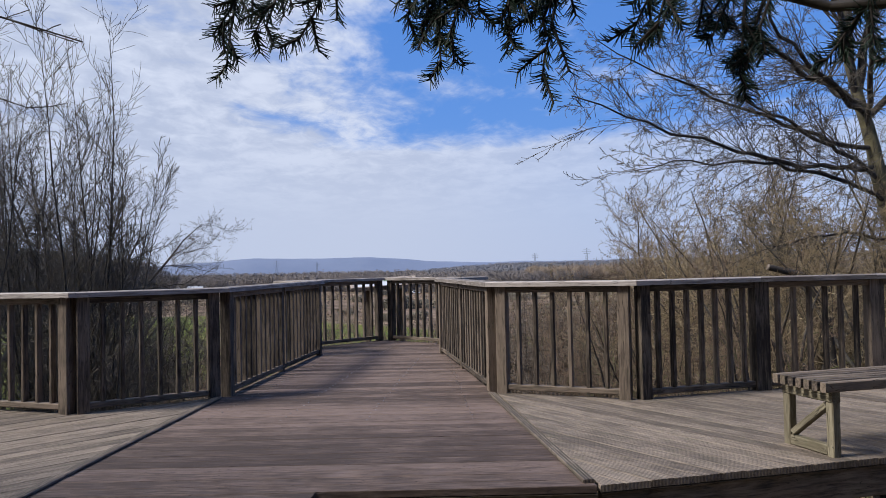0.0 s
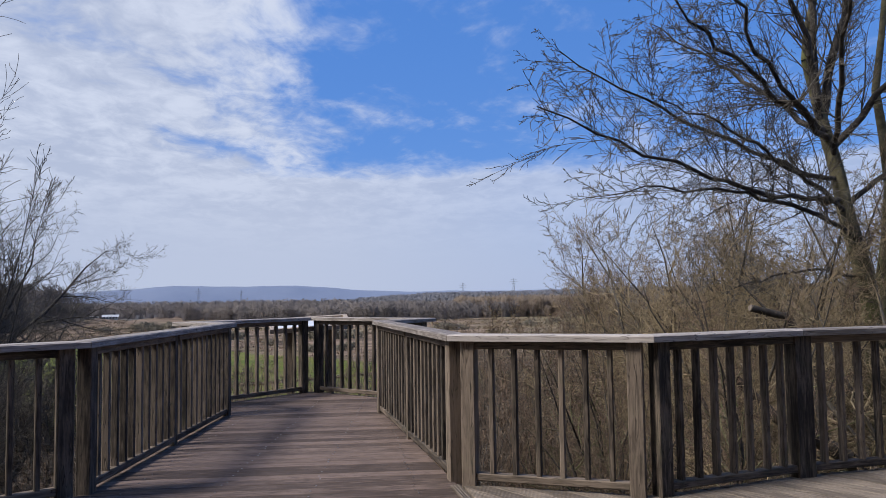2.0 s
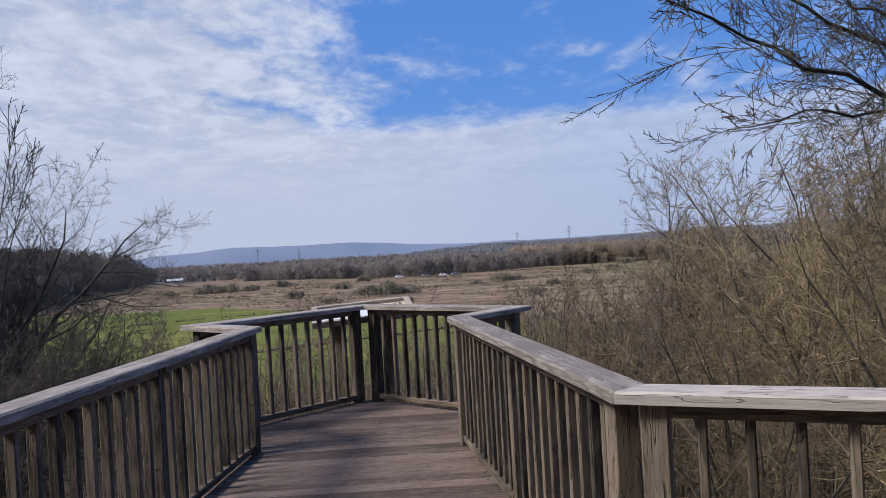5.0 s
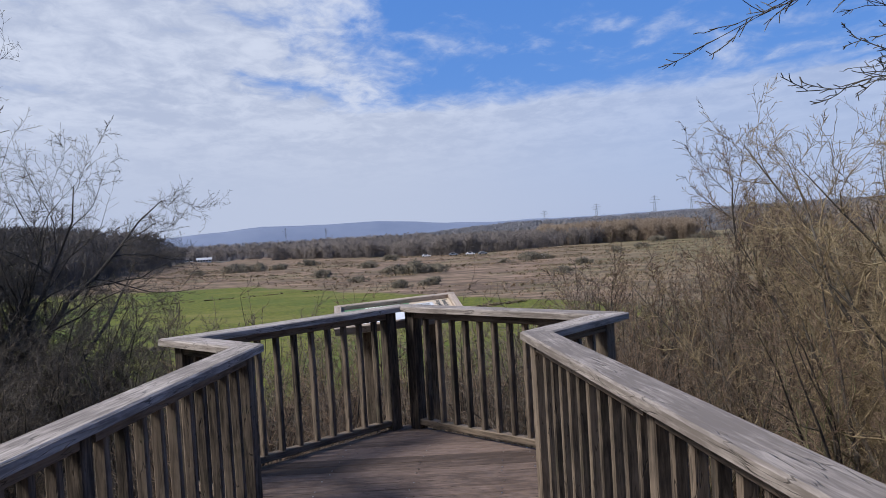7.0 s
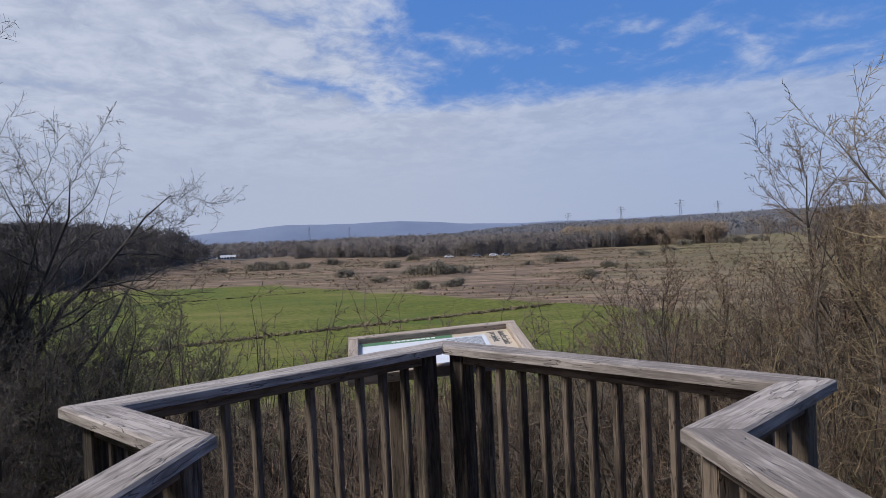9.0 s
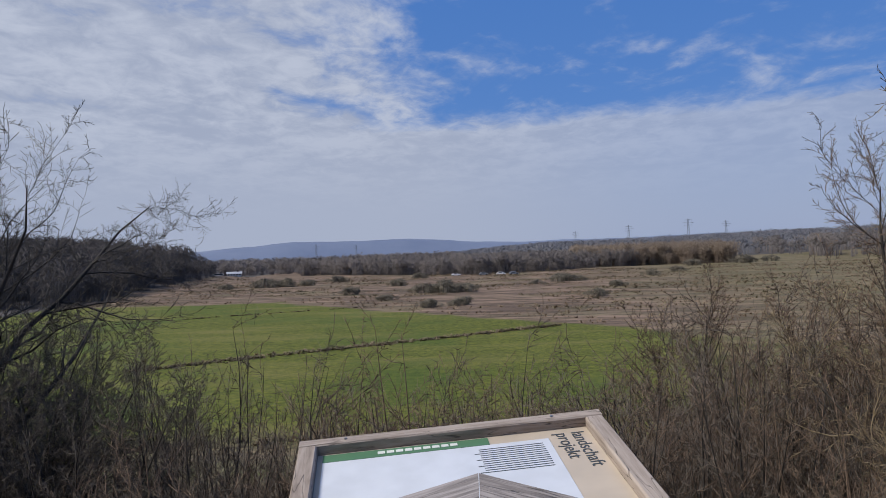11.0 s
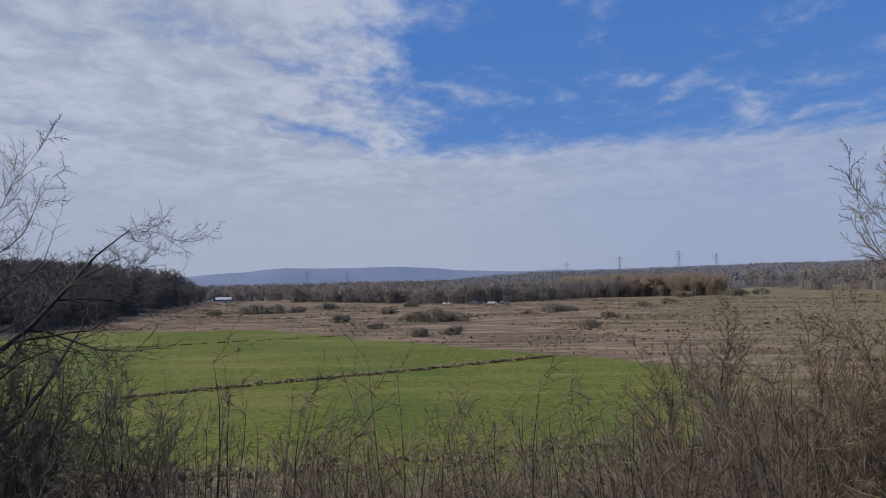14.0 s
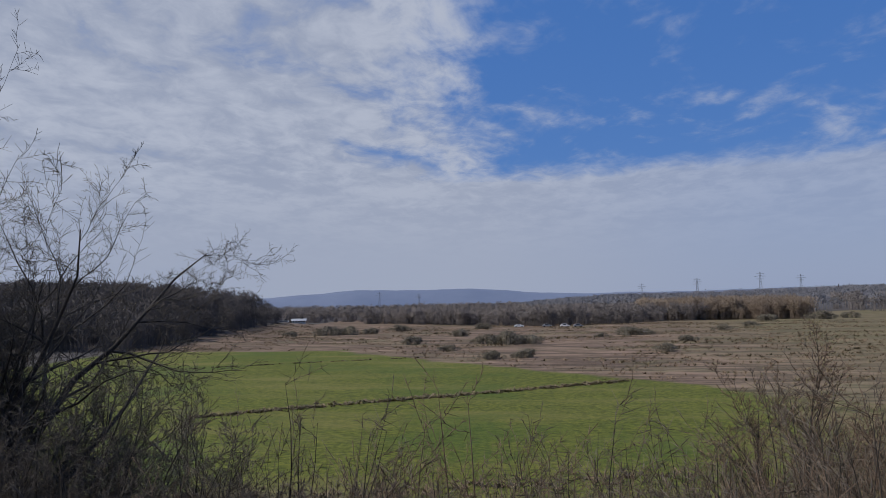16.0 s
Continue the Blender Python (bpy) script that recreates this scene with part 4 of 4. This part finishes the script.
def fir():
    rg = np.random.default_rng(51)
    ob = thing("fir_tree", "dark fir with low drooping boughs over the path", "tree", at=(3.4, 0.2, ground_z(3.4, 0.2) - 0.1))
    base = np.array(ob.location)
    part("trunk", array_mesh("trunk", *tubes([(0, 0, 0, 0, 0, 5, 0.22, 0.15), (0, 0, 5, 0, 0, 11, 0.15, 0.02)], 10)), BARK_DARK, ob)
    stalks, spikes = [], []

    def spray(p, d, length, depth):
        """A drooping shoot with two ranks of needles, and side shoots."""
        n = max(4, int(length / 0.012))
        p, d = np.array(p, float), unit(np.array(d, float))
        flat = unit(np.cross(d, (0.1, 1, 0.2)) + rg.normal(0, 0.25, 3))
        for i in range(n):
            d = unit(d + rg.normal(0, 0.035, 3) + np.array((0, 0, -0.02)))
            q = p + d * length / n
            f = i / n
            rr = 0.0020 * (1 - 0.6 * f) + 0.0006
            stalks.append((*p, *q, rr, rr * 0.95))
            for _ in range(8):
                s = flat * rg.choice((-1, 1)) + rg.normal(0, 0.28, 3)
                a = p + (q - p) * rg.random()
                spikes.append((*a, *(a + unit(d * 0.85 + s) * rg.uniform(0.014, 0.023)), 0.0010, 0.0005))
            if depth and f > 0.15 and i % 3 == 0:
                sg = 1 if (i // 3) % 2 else -1
                spray(q, d * 0.8 + flat * sg * 0.6, length * 0.42 * (1.15 - 0.6 * f) * rg.uniform(0.6, 1.1), depth - 1)
            p = q

    def bough(points, radius, shoots, reach):
        """A stem through points, hung with shoots."""
        pts = [np.array(p, float) for p in points]
        for k, (a, b) in enumerate(zip(pts, pts[1:])):
            r0, r1 = radius * (1 - 0.8 * k / len(pts)), radius * (1 - 0.8 * (k + 1) / len(pts))
            stalks.append((*a, *b, r0, r1))
            if k == 0:
                continue
            for _ in range(shoots):
                p = a + (b - a) * rg.random()
                spray(p, np.array((rg.uniform(-0.75, 0.15), rg.uniform(-0.35, 0.35), -1.0)), reach * rg.uniform(0.45, 1.1), 1)

    bough(((3.35, 0.3, 1.95), (1.75, 1.38, 1.60), (1.55, 1.50, 1.535), (1.38, 1.58, 1.555), (1.22, 1.61, 1.62)), 0.014, 6, 0.12)
    bough(((3.35, 0.4, 2.15), (1.45, 1.50, 1.75), (1.25, 1.58, 1.70), (1.08, 1.62, 1.68), (0.96, 1.63, 1.675), (0.82, 1.63, 1.69)), 0.014, 5, 0.20)
    bough(((3.3, 0.3, 2.5), (1.1, 1.55, 1.78), (0.92, 1.60, 1.72), (0.76, 1.62, 1.70), (0.57, 1.62, 1.685)), 0.012, 5, 0.15)
    st, sp = np.array(stalks), np.array(spikes)
    st[:, 0:3] -= base
    st[:, 3:6] -= base
    sp[:, 0:3] -= base
    sp[:, 3:6] -= base
    part("bough", array_mesh("bough", *tubes(st, 4)), BARK_DARK, ob)
    part("needles", array_mesh("needles", *tubes(sp, 3)), NEEDLE, ob, "dark green flat needles")


def conifer(height, seed):
    """A dark fir of drooping whorls, for the unseen stand behind the deck."""
    rg = np.random.default_rng(seed)
    ob = thing("forest_fir", "tall dark fir added out of view behind the deck to block sky light", "tree", "firs of the wood behind the deck")
    part("trunk", array_mesh("trunk", *tubes([(0, 0, 0, 0, 0, height * 0.5, 0.24, 0.15), (0, 0, height * 0.5, 0, 0, height, 0.15, 0.02)], 10)), BARK_DARK, ob)
    crown = []
    for z in np.arange(1.4, height, 0.5):
        reach = 3.0 * (1 - z / (height + 0.5)) + 0.2
        for a in np.arange(0, 2 * math.pi, 0.6):
            a2 = a + rg.uniform(0, 0.6)
            root, tip = np.array((0, 0, z)), np.array((math.cos(a2) * reach, math.sin(a2) * reach, z - 0.4 * reach))
            crown.append((*root, *tip, 0.025, 0.006))
            for k in np.arange(0.15, 1.0, 0.12):
                c = root * (1 - k) + tip * k
                for _ in range(4):
                    e = c + np.array((*rg.normal(0, 0.35, 2), -rg.uniform(0.05, 0.4)))
                    crown.append((*c, *e, 0.05, 0.012))
    tagged(part("crown", array_mesh("crown", *tubes(crown, 3)), NEEDLE, ob), kind="stuff")
    return ob


# firs added out of view, to keep sky light off faces turned backwards
def sky_block_firs():
    rg = np.random.default_rng(58)
    first = conifer(14.0, 57)
    spots = [(-9.5, -3.5), (-6.0, -4.5), (-2.2, -5.2), (1.2, -5.6), (4.6, -4.0), (8.0, -2.5), (11.0, 0.5), (-12.0, -0.5), (-4.0, -8.5), (0.0, -9.0), (4.0, -8.5), (8.5, -7.0), (12.5, -4.0)]
    first.matrix_basis = pose(*spots[0], ground_z(*spots[0]) - 0.1)
    for x, y in spots[1:]:
        copy = copy_thing(first, pose(x, y, ground_z(x, y) - 0.1, 0, 0, rg.uniform(0, 360)))
        s = rg.uniform(0.8, 1.15)
        copy.scale = (s, s, s)


sky_block_firs()
fir()

# ---- woods, hedges and hills across the valley ----
BUSH = speckled("field_bush", (0.095, 0.085, 0.066), (0.20, 0.175, 0.135), 0.6, island=True)
# blue distance haze is put straight into the hills' base colour
HILL = speckled("haze_tinted_hills", (0.13, 0.165, 0.25), (0.18, 0.215, 0.30), 0.004)


def brooms(rg, spots, spikes, spread, slim=0.022, low=0.12):
    """Bare crowns seen from afar: rounded heads of short outward shoots over a few upright stems. spots: rows of x, y, z, height."""
    s = np.repeat(np.asarray(spots, float), spikes, axis=0)
    n = len(s)
    h = s[:, 3]
    u = rg.normal(0, 1, (n, 3))
    u /= np.linalg.norm(u, axis=1, keepdims=True)
    u[:, 2] = np.where(u[:, 2] < -0.5, -u[:, 2], u[:, 2])
    half = (1 - low) / 2
    reach = np.stack([h * spread, h * spread, h * half], 1)
    centre = s[:, :3] + np.stack([0 * h, 0 * h, h * (low + half)], 1)
    p1 = centre + u * reach * rg.uniform(0.6, 1.0, (n, 1))
    p0 = p1 - (u * 0.7 + np.array((0, 0, 0.25)) + rg.normal(0, 0.45, (n, 3))) * (h * rg.uniform(0.10, 0.22, n))[:, None]
    stem = rg.random(n) < 0.16
    foot = s[:, :3] + np.stack([rg.normal(0, 0.2, n) * h * spread, rg.normal(0, 0.2, n) * h * spread, 0 * h], 1)
    p0[stem] = foot[stem]
    p1[stem] = (foot + np.stack([0 * h, 0 * h, h * rg.uniform(0.5, 0.9, n)], 1))[stem]
    w = (h * slim * np.where(stem, 0.6, 1.0))[:, None]
    return array_mesh("shoots", *twig_spikes(np.concatenate([p0, p1, w, w], 1)))


def wood_stand(name, label, spots, mat, seed, spikes=42, spread=0.42, slim=0.02):
    """A wood of many bare trees, as their fanned shoots."""
    ob = part(name, brooms(np.random.default_rng(seed), spots, spikes, spread, slim), mat, None)
    return tagged(ob, label, "woodland", kind="stuff")


def wood_look(name, dark, light):
    """Bare woodland: fine upright streaks of stems over soft patches of tone."""
    m, t, b = material(name, 0.95)
    coord = t.nodes.new("ShaderNodeTexCoord")
    tall = t.nodes.new("ShaderNodeMapping")
    tall.inputs["Scale"].default_value = (0.9, 0.9, 0.10)
    link(t, coord.outputs["Object"], tall.inputs[0])
    stem = node(t, "ShaderNodeTexNoise", Scale=1.0, Detail=4.0, Roughness=0.7)
    link(t, tall.outputs[0], stem.inputs["Vector"])
    soft = node(t, "ShaderNodeTexNoise", Scale=0.03, Detail=4.0, Roughness=0.6)
    link(t, coord.outputs["Object"], soft.inputs["Vector"])
    k = maths(t, "ADD", maths(t, "MULTIPLY", stem.outputs[0], 0.6), maths(t, "MULTIPLY", soft.outputs[0], 0.55))
    link(t, mixed(t, ranged(t, k, 0.42, 0.74), dark, light), b.inputs["Base Color"])
    return m


def scatter(seed, count, xr, yr, hr, test=None):
    rg = np.random.default_rng(seed)
    out = []
    while len(out) < count:
        x, y = rg.uniform(*xr), rg.uniform(*yr)
        if test is None or test(x, y):
            out.append((x, y, ground_z(x, y) - 0.3, rg.uniform(*hr)))
    return out


# all but the dark wood are lightened to stand for distance haze
WOOD_NEAR = wood_look("bare_wood_brown", (0.120, 0.106, 0.104), (0.205, 0.178, 0.165))
WOOD_DARK = wood_look("bare_wood_dark", (0.055, 0.050, 0.052), (0.108, 0.096, 0.092))
# ridge wood: paler and bluer, haze mixed into its base colour
WOOD_HAZED = wood_look("bare_wood_hazed", (0.125, 0.128, 0.148), (0.175, 0.172, 0.188))
WOOD_OCHRE = wood_look("bare_wood_ochre", (0.165, 0.125, 0.098), (0.265, 0.208, 0.155))
rise = [(x, y, z, h * (0.72 + 0.28 * step(0.0, 18.0, -138 - 0.18 * (y - 200) - x))) for x, y, z, h in scatter(61, 1500, (-420, -118), (200, 400), (11, 17), lambda x, y: y < 372 and x < -138 - 0.18 * (y - 200))]
wood_stand("hillside_wood", "dark bare wood on the rise beside the valley", rise, WOOD_DARK, 61, 150, 0.40, 0.009)
wood_stand("back_wood", "grey bare wood beyond the house", scatter(66, 700, (-420, -90), (500, 760), (8, 13)), WOOD_NEAR, 66, 40, 0.42, 0.026)
wood_stand("valley_wood", "grey-brown bare wood along the far valley edge", scatter(62, 1700, (-330, 60), (360, 500), (6.0, 11.5), lambda x, y: y > min(362 + 0.75 * abs(x + 35), 440) and not (-250 < x < -150 and y < 492)), WOOD_NEAR, 62, 90, 0.44, 0.013)
wood_stand("ochre_wood", "ochre bare trees along the far valley edge", scatter(63, 420, (12, 95), (415, 480), (7.5, 14), lambda x, y: y > 425 - 0.1 * x), WOOD_OCHRE, 63, 130, 0.38, 0.010)
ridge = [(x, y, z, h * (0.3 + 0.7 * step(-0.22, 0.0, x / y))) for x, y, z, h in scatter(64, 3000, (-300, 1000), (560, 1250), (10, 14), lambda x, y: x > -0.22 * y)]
wood_stand("ridge_wood", "bare wood on the low ridge, tinted pale blue for haze", ridge, WOOD_HAZED, 64, 36, 1.0, 0.035)
wood_stand("edge_wood", "bare wood on the slope beyond the meadow", scatter(65, 500, (150, 420), (330, 620), (10, 15)), WOOD_NEAR, 65, 50, 0.42, 0.024)


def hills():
    """Low wooded hills on the horizon, with the blue of haze in their colour."""
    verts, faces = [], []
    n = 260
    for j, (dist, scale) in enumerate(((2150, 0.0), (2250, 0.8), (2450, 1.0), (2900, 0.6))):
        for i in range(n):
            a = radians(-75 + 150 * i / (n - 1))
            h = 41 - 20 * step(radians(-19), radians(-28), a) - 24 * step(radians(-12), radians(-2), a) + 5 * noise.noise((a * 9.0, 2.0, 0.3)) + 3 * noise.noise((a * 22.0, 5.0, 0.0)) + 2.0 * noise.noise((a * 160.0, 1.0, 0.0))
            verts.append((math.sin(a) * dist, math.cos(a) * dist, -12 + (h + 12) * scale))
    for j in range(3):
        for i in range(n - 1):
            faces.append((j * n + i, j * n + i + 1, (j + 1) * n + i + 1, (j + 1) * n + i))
    return tagged(part("hills", mesh_of("hills", verts, faces, True), HILL, None), "wooded hills on the horizon, tinted blue for haze", "hills", kind="structure")


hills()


def field_bush(at, size, seed):
    rg = np.random.default_rng(seed)
    ob = thing("field_bush", "rounded bare bush standing among the reeds", "bush", "bushes in the reeds", at=(at[0], at[1], ground_z(*at) - 0.1))
    spots = []
    for _ in range(16):
        dx = rg.normal(0, size * 0.33)
        spots.append((dx, rg.normal(0, size * 0.2), 0, size * 0.5 * max(0.35, 1 - 0.75 * abs(dx) / size) * rg.uniform(0.8, 1.0)))
    tagged(part("crown", brooms(rg, spots, 70, 0.6, 0.03, 0.0), BUSH, ob), kind="stuff")


for k, (x, y, s) in enumerate(((-32, 229, 10.0), (-38, 231, 8), (-26, 230, 7), (-56, 277, 7), (-115, 300, 10), (-107, 302, 9), (-100, 306, 7), (2, 274, 8), (7, 276, 6), (-61, 231, 6.5), (-21, 179, 5.5), (18, 235, 5),
                              (-28, 175, 5), (96, 408, 11), (-94, 330, 8), (-60, 345, 7), (10, 196, 5), (-128, 290, 6), (36, 300, 6), (-6, 262, 4), (70, 400, 9), (-44, 203, 4.5), (112, 420, 9), (50, 330, 6))):
    field_bush((x, y), s, 700 + k)


# ---- tussocks in the reeds, along the ditches and on the bank ----
TUFT = speckled("straw_tussocks", (0.13, 0.090, 0.058), (0.33, 0.240, 0.158), 0.5, island=True)
SEDGE = speckled("dark_sedge", (0.085, 0.070, 0.042), (0.22, 0.18, 0.11), 0.5, island=True)
BLADE = speckled("green_blades", (0.05, 0.085, 0.015), (0.14, 0.19, 0.04), 0.5, island=True)


def tufts(name, label, spots, mat, seed, blades, spread, width):
    """Grassy tussocks as bundles of slim blades. spots: rows of x, y, height."""
    rg = np.random.default_rng(seed)
    s = np.repeat(np.asarray(spots, float), blades, axis=0)
    n = len(s)
    a = rg.uniform(0, 2 * math.pi, n)
    z = np.repeat(np.array([ground_z(x, y) - 0.03 for x, y, h in spots]), blades)
    out = rg.uniform(0.1, 1.0, n) * spread * s[:, 2]
    base = np.stack([s[:, 0] + np.cos(a) * out * 0.5, s[:, 1] + np.sin(a) * out * 0.5, z], 1)
    tip = np.stack([s[:, 0] + np.cos(a) * out * 1.6, s[:, 1] + np.sin(a) * out * 1.6, z + s[:, 2] * rg.uniform(0.5, 1.0, n)], 1)
    side = np.stack([-np.sin(a), np.cos(a), 0 * a], 1) * (width * s[:, 2] * rg.uniform(0.6, 1.2, n))[:, None]
    verts = np.stack([base - side, base + side, tip], 1).reshape(-1, 3)
    ob = part(name, array_mesh(name, verts, np.arange(3 * n).reshape(-1, 3)), mat, None)
    return tagged(ob, label, "grass", kind="stuff")


def strew(seed, count, xr, yr, hr, test):
    rg = np.random.default_rng(seed)
    out = []
    while len(out) < count:
        x, y = rg.uniform(*xr), rg.uniform(*yr)
        if test(x, y):
            out.append((x, y, rg.uniform(*hr)))
    return out


def reedy(x, y):
    return (y + 0.95 * max(x, -75.0) > 137 or y + 0.25 * x > 203) and noise.noise((x * 0.03, y * 0.06, 4.0)) > -0.12


tufts("reed_tussocks", "pale straw-coloured reed tussocks across the wet meadow", strew(81, 9000, (-170, 150), (120, 390), (0.2, 0.7), reedy), TUFT, 81, 5, 1.6, 0.25)
tufts("reed_sedge", "dark brown sedge among the reeds", strew(82, 4000, (-170, 150), (120, 390), (0.2, 0.8), lambda x, y: reedy(x, y) and noise.noise((x * 0.02, y * 0.07, 9.0)) > 0.05), SEDGE, 82, 6, 1.8, 0.25)


def ditch(points, width, seed):
    """A shallow muddy ditch with sedge along both banks."""
    rg = np.random.default_rng(seed)
    rows = []
    for (x0, y0), (x1, y1) in zip(points, points[1:]):
        n = int(math.hypot(x1 - x0, y1 - y0) / 0.22)
        for k in range(n):
            f = rg.random()
            rows.append((x0 + (x1 - x0) * f + rg.normal(0, width * 0.3), y0 + (y1 - y0) * f + rg.normal(0, width), rg.uniform(0.12, 0.45)))
    return rows


D1 = [(-50, 91.3), (-39, 100), (-28, 108.5), (-16, 118), (-4, 128.3), (0, 131)]
D2 = [(-100, 146), (-91, 150), (-70, 165), (-52, 177), (-44, 181)]
D3 = [(-40, 57), (-28, 59.5), (-18, 62), (-6, 66), (4, 70)]
tufts("ditch_sedge", "dark sedge and mud along the ditches", ditch(D1, 0.8, 83) + ditch(D1, 0.4, 86) + ditch(D2, 0.35, 84)[::2] + ditch(D3, 0.6, 85)[::3], SEDGE, 83, 9, 1.6, 0.4)
tufts("ditch_straw", "bleached straw along the ditch banks", [(x + 0.4, y + 1.3, h) for x, y, h in ditch(D1, 1.3, 87)] + ditch(D3, 1.2, 88), TUFT, 87, 7, 1.4, 0.3)
tufts("bank_grass", "dry grass and green blades on the bank", strew(89, 5000, (-14, 14), (9, 44), (0.3, 0.9), lambda x, y: noise.noise((x * 0.25, y * 0.25, 2.0)) > -0.1), TUFT, 89, 8, 0.6, 0.05)
tufts("bank_blades", "fresh green grass on the bank", strew(90, 4000, (-14, 14), (9, 44), (0.25, 0.7), lambda x, y: noise.noise((x * 0.25, y * 0.25, 6.0)) > 0.0), BLADE, 90, 8, 0.6, 0.05)

# ---- far house, cars and pylons ----
WHITE = plain("white_render", (0.72, 0.72, 0.70), 0.8)
ROOF = plain("pale_roof", (0.42, 0.43, 0.46), 0.7)
DARKWOOD = plain("dark_cladding", (0.05, 0.045, 0.04), 0.8)
PANE = plain("window_glass", (0.03, 0.04, 0.05), 0.1)
PAINT = plain("white_car_paint", (0.75, 0.76, 0.78), 0.3)
GREYPAINT = plain("grey_car_paint", (0.25, 0.27, 0.30), 0.3)
TYRE = plain("tyre_rubber", (0.02, 0.02, 0.02), 0.8)
LATTICE = plain("pylon_steel", (0.20, 0.22, 0.26), 0.6)


def block(x0, x1, y0, y1, z0, z1):
    verts = [(x, y, z) for z in (z0, z1) for x, y in ((x0, y0), (x1, y0), (x1, y1), (x0, y1))]
    return verts, [(3, 2, 1, 0), (4, 5, 6, 7), (0, 1, 5, 4), (1, 2, 6, 5), (2, 3, 7, 6), (3, 0, 4, 7)]


def house(x, y, spin, size, label):
    ob = thing("house", label, "house", "houses across the valley", m=pose(x, y, ground_z(x, y), 0, 0, spin))
    w, d, h, r = 7 * size, 4.5 * size, 3.2 * size, 2.3 * size
    part("wall", mesh_of("wall", *block(-w, w, -d, d, -0.5, h)), WHITE, ob)
    verts = [(-w - 0.6, -d - 0.6, h), (w + 0.6, -d - 0.6, h), (w + 0.6, d + 0.6, h), (-w - 0.6, d + 0.6, h), (-w - 0.6, 0, h + r), (w + 0.6, 0, h + r)]
    part("roof", mesh_of("roof", verts, [(0, 1, 5, 4), (2, 3, 4, 5), (1, 2, 5), (3, 0, 4), (3, 2, 1, 0)]), ROOF, ob, "pale grey pitched roof")
    for k in range(5):
        cx = -w * 0.8 + k * w * 0.4
        win = part("window", mesh_of("window", *block(cx - 0.7, cx + 0.7, -d - 0.08, -d - 0.005, 0.9, 2.3)), WHITE, ob)
        part("pane", mesh_of("pane", *block(cx - 0.58, cx + 0.58, -d - 0.10, -d - 0.085, 1.0, 2.2)), PANE, win)
    part("chimney", mesh_of("chimney", *block(w * 0.4, w * 0.4 + 0.9, -0.4, 0.5, h + r * 0.7, h + r + 1.0)), DARKWOOD, ob)


house(-206, 475, 22, 0.62, "white rendered house with pale grey roof by the wood")
house(-219, 479, 30, 0.4, "small white outbuilding with pale roof by the wood")


def car(x, y, spin, paint, label):
    ob = thing("car", label, "car", "parked cars across the valley", m=pose(x, y, ground_z(x, y), 0, 0, spin))
    side = [(-2.1, 0.35), (2.1, 0.35), (2.15, 0.75), (1.3, 0.92), (0.7, 1.42), (-1.2, 1.46), (-1.85, 0.98), (-2.15, 0.85)]
    n = len(side)
    verts = [(a, -0.85, b) for a, b in side] + [(a, 0.85, b) for a, b in side]
    bm = bmesh.new()
    vs = [bm.verts.new(v) for v in verts]
    bm.faces.new(vs[:n])
    bm.faces.new(vs[n:][::-1])
    for i in range(n):
        bm.faces.new((vs[i], vs[n + i], vs[n + (i + 1) % n], vs[(i + 1) % n]))
    bmesh.ops.recalc_face_normals(bm, faces=bm.faces)
    bmesh.ops.bevel(bm, geom=bm.edges[:], offset=0.06, segments=1, affect="EDGES")
    part("body", bm, paint, ob)
    for s in (-0.86, 0.835):
        part("side_window", mesh_of("side_window", *block(-1.05, 0.55, s, s + 0.025, 0.98, 1.36)), PANE, ob)
    for wx in (-1.35, 1.35):
        for wy in (-0.80, 0.80):
            bm = bmesh.new()
            bmesh.ops.create_cone(bm, cap_ends=True, segments=12, radius1=0.33, radius2=0.33, depth=0.2)
            part("wheel", bm, TYRE, ob, "", pose(wx, wy, 0.33, 90, 0, 0))


car(7.6, 281, 15, PAINT, "white car parked by bushes among the reeds")
car(-18, 352, 10, GREYPAINT, "grey car parked by the far wood edge")
car(-24, 354, 4, PAINT, "white car parked by the far wood edge")
car(-32, 355, 8, GREYPAINT, "grey car parked by the far wood edge")
car(-45, 356, 8, PAINT, "white car parked by the far wood edge")


def pylon(x, y, height):
    ob = thing("pylon", "grey steel lattice power pylon on the horizon", "pylon", "pylons on the horizon", at=(x, y, ground_z(x, y) - 1))
    rows = []
    w = height * 0.07
    for k in range(8):
        f0, f1 = k / 8, (k + 1) / 8
        a, b = w * (1 - f0) + 0.4, w * (1 - f1) + 0.4
        for sx, sy in ((1, 1), (1, -1), (-1, 1), (-1, -1)):
            rows.append((sx * a, sy * a, f0 * height, sx * b, sy * b, f1 * height, 0.17, 0.17))
            rows.append((sx * a, sy * a, f0 * height, -sx * b, sy * b, f1 * height, 0.09, 0.09))
    part("mast", array_mesh("mast", *tubes(rows, 4)), LATTICE, ob)
    for f, reach in ((0.68, 0.20), (0.80, 0.26), (0.92, 0.17)):
        arm = [(-reach * height, 0, f * height, 0, 0, f * height + 1.5, 0.12, 0.16), (reach * height, 0, f * height, 0, 0, f * height + 1.5, 0.12, 0.16), (-reach * height, 0, f * height, reach * height, 0, f * height, 0.12, 0.12)]
        part("cross_arm", array_mesh("cross_arm", *tubes(arm, 4)), LATTICE, ob)


for x, y, h in ((150, 1500, 36), (262, 1500, 42), (345, 1560, 36), (50, 1560, 30), (-640, 2000, 42), (-540, 2050, 36)):
    pylon(x, y, h)
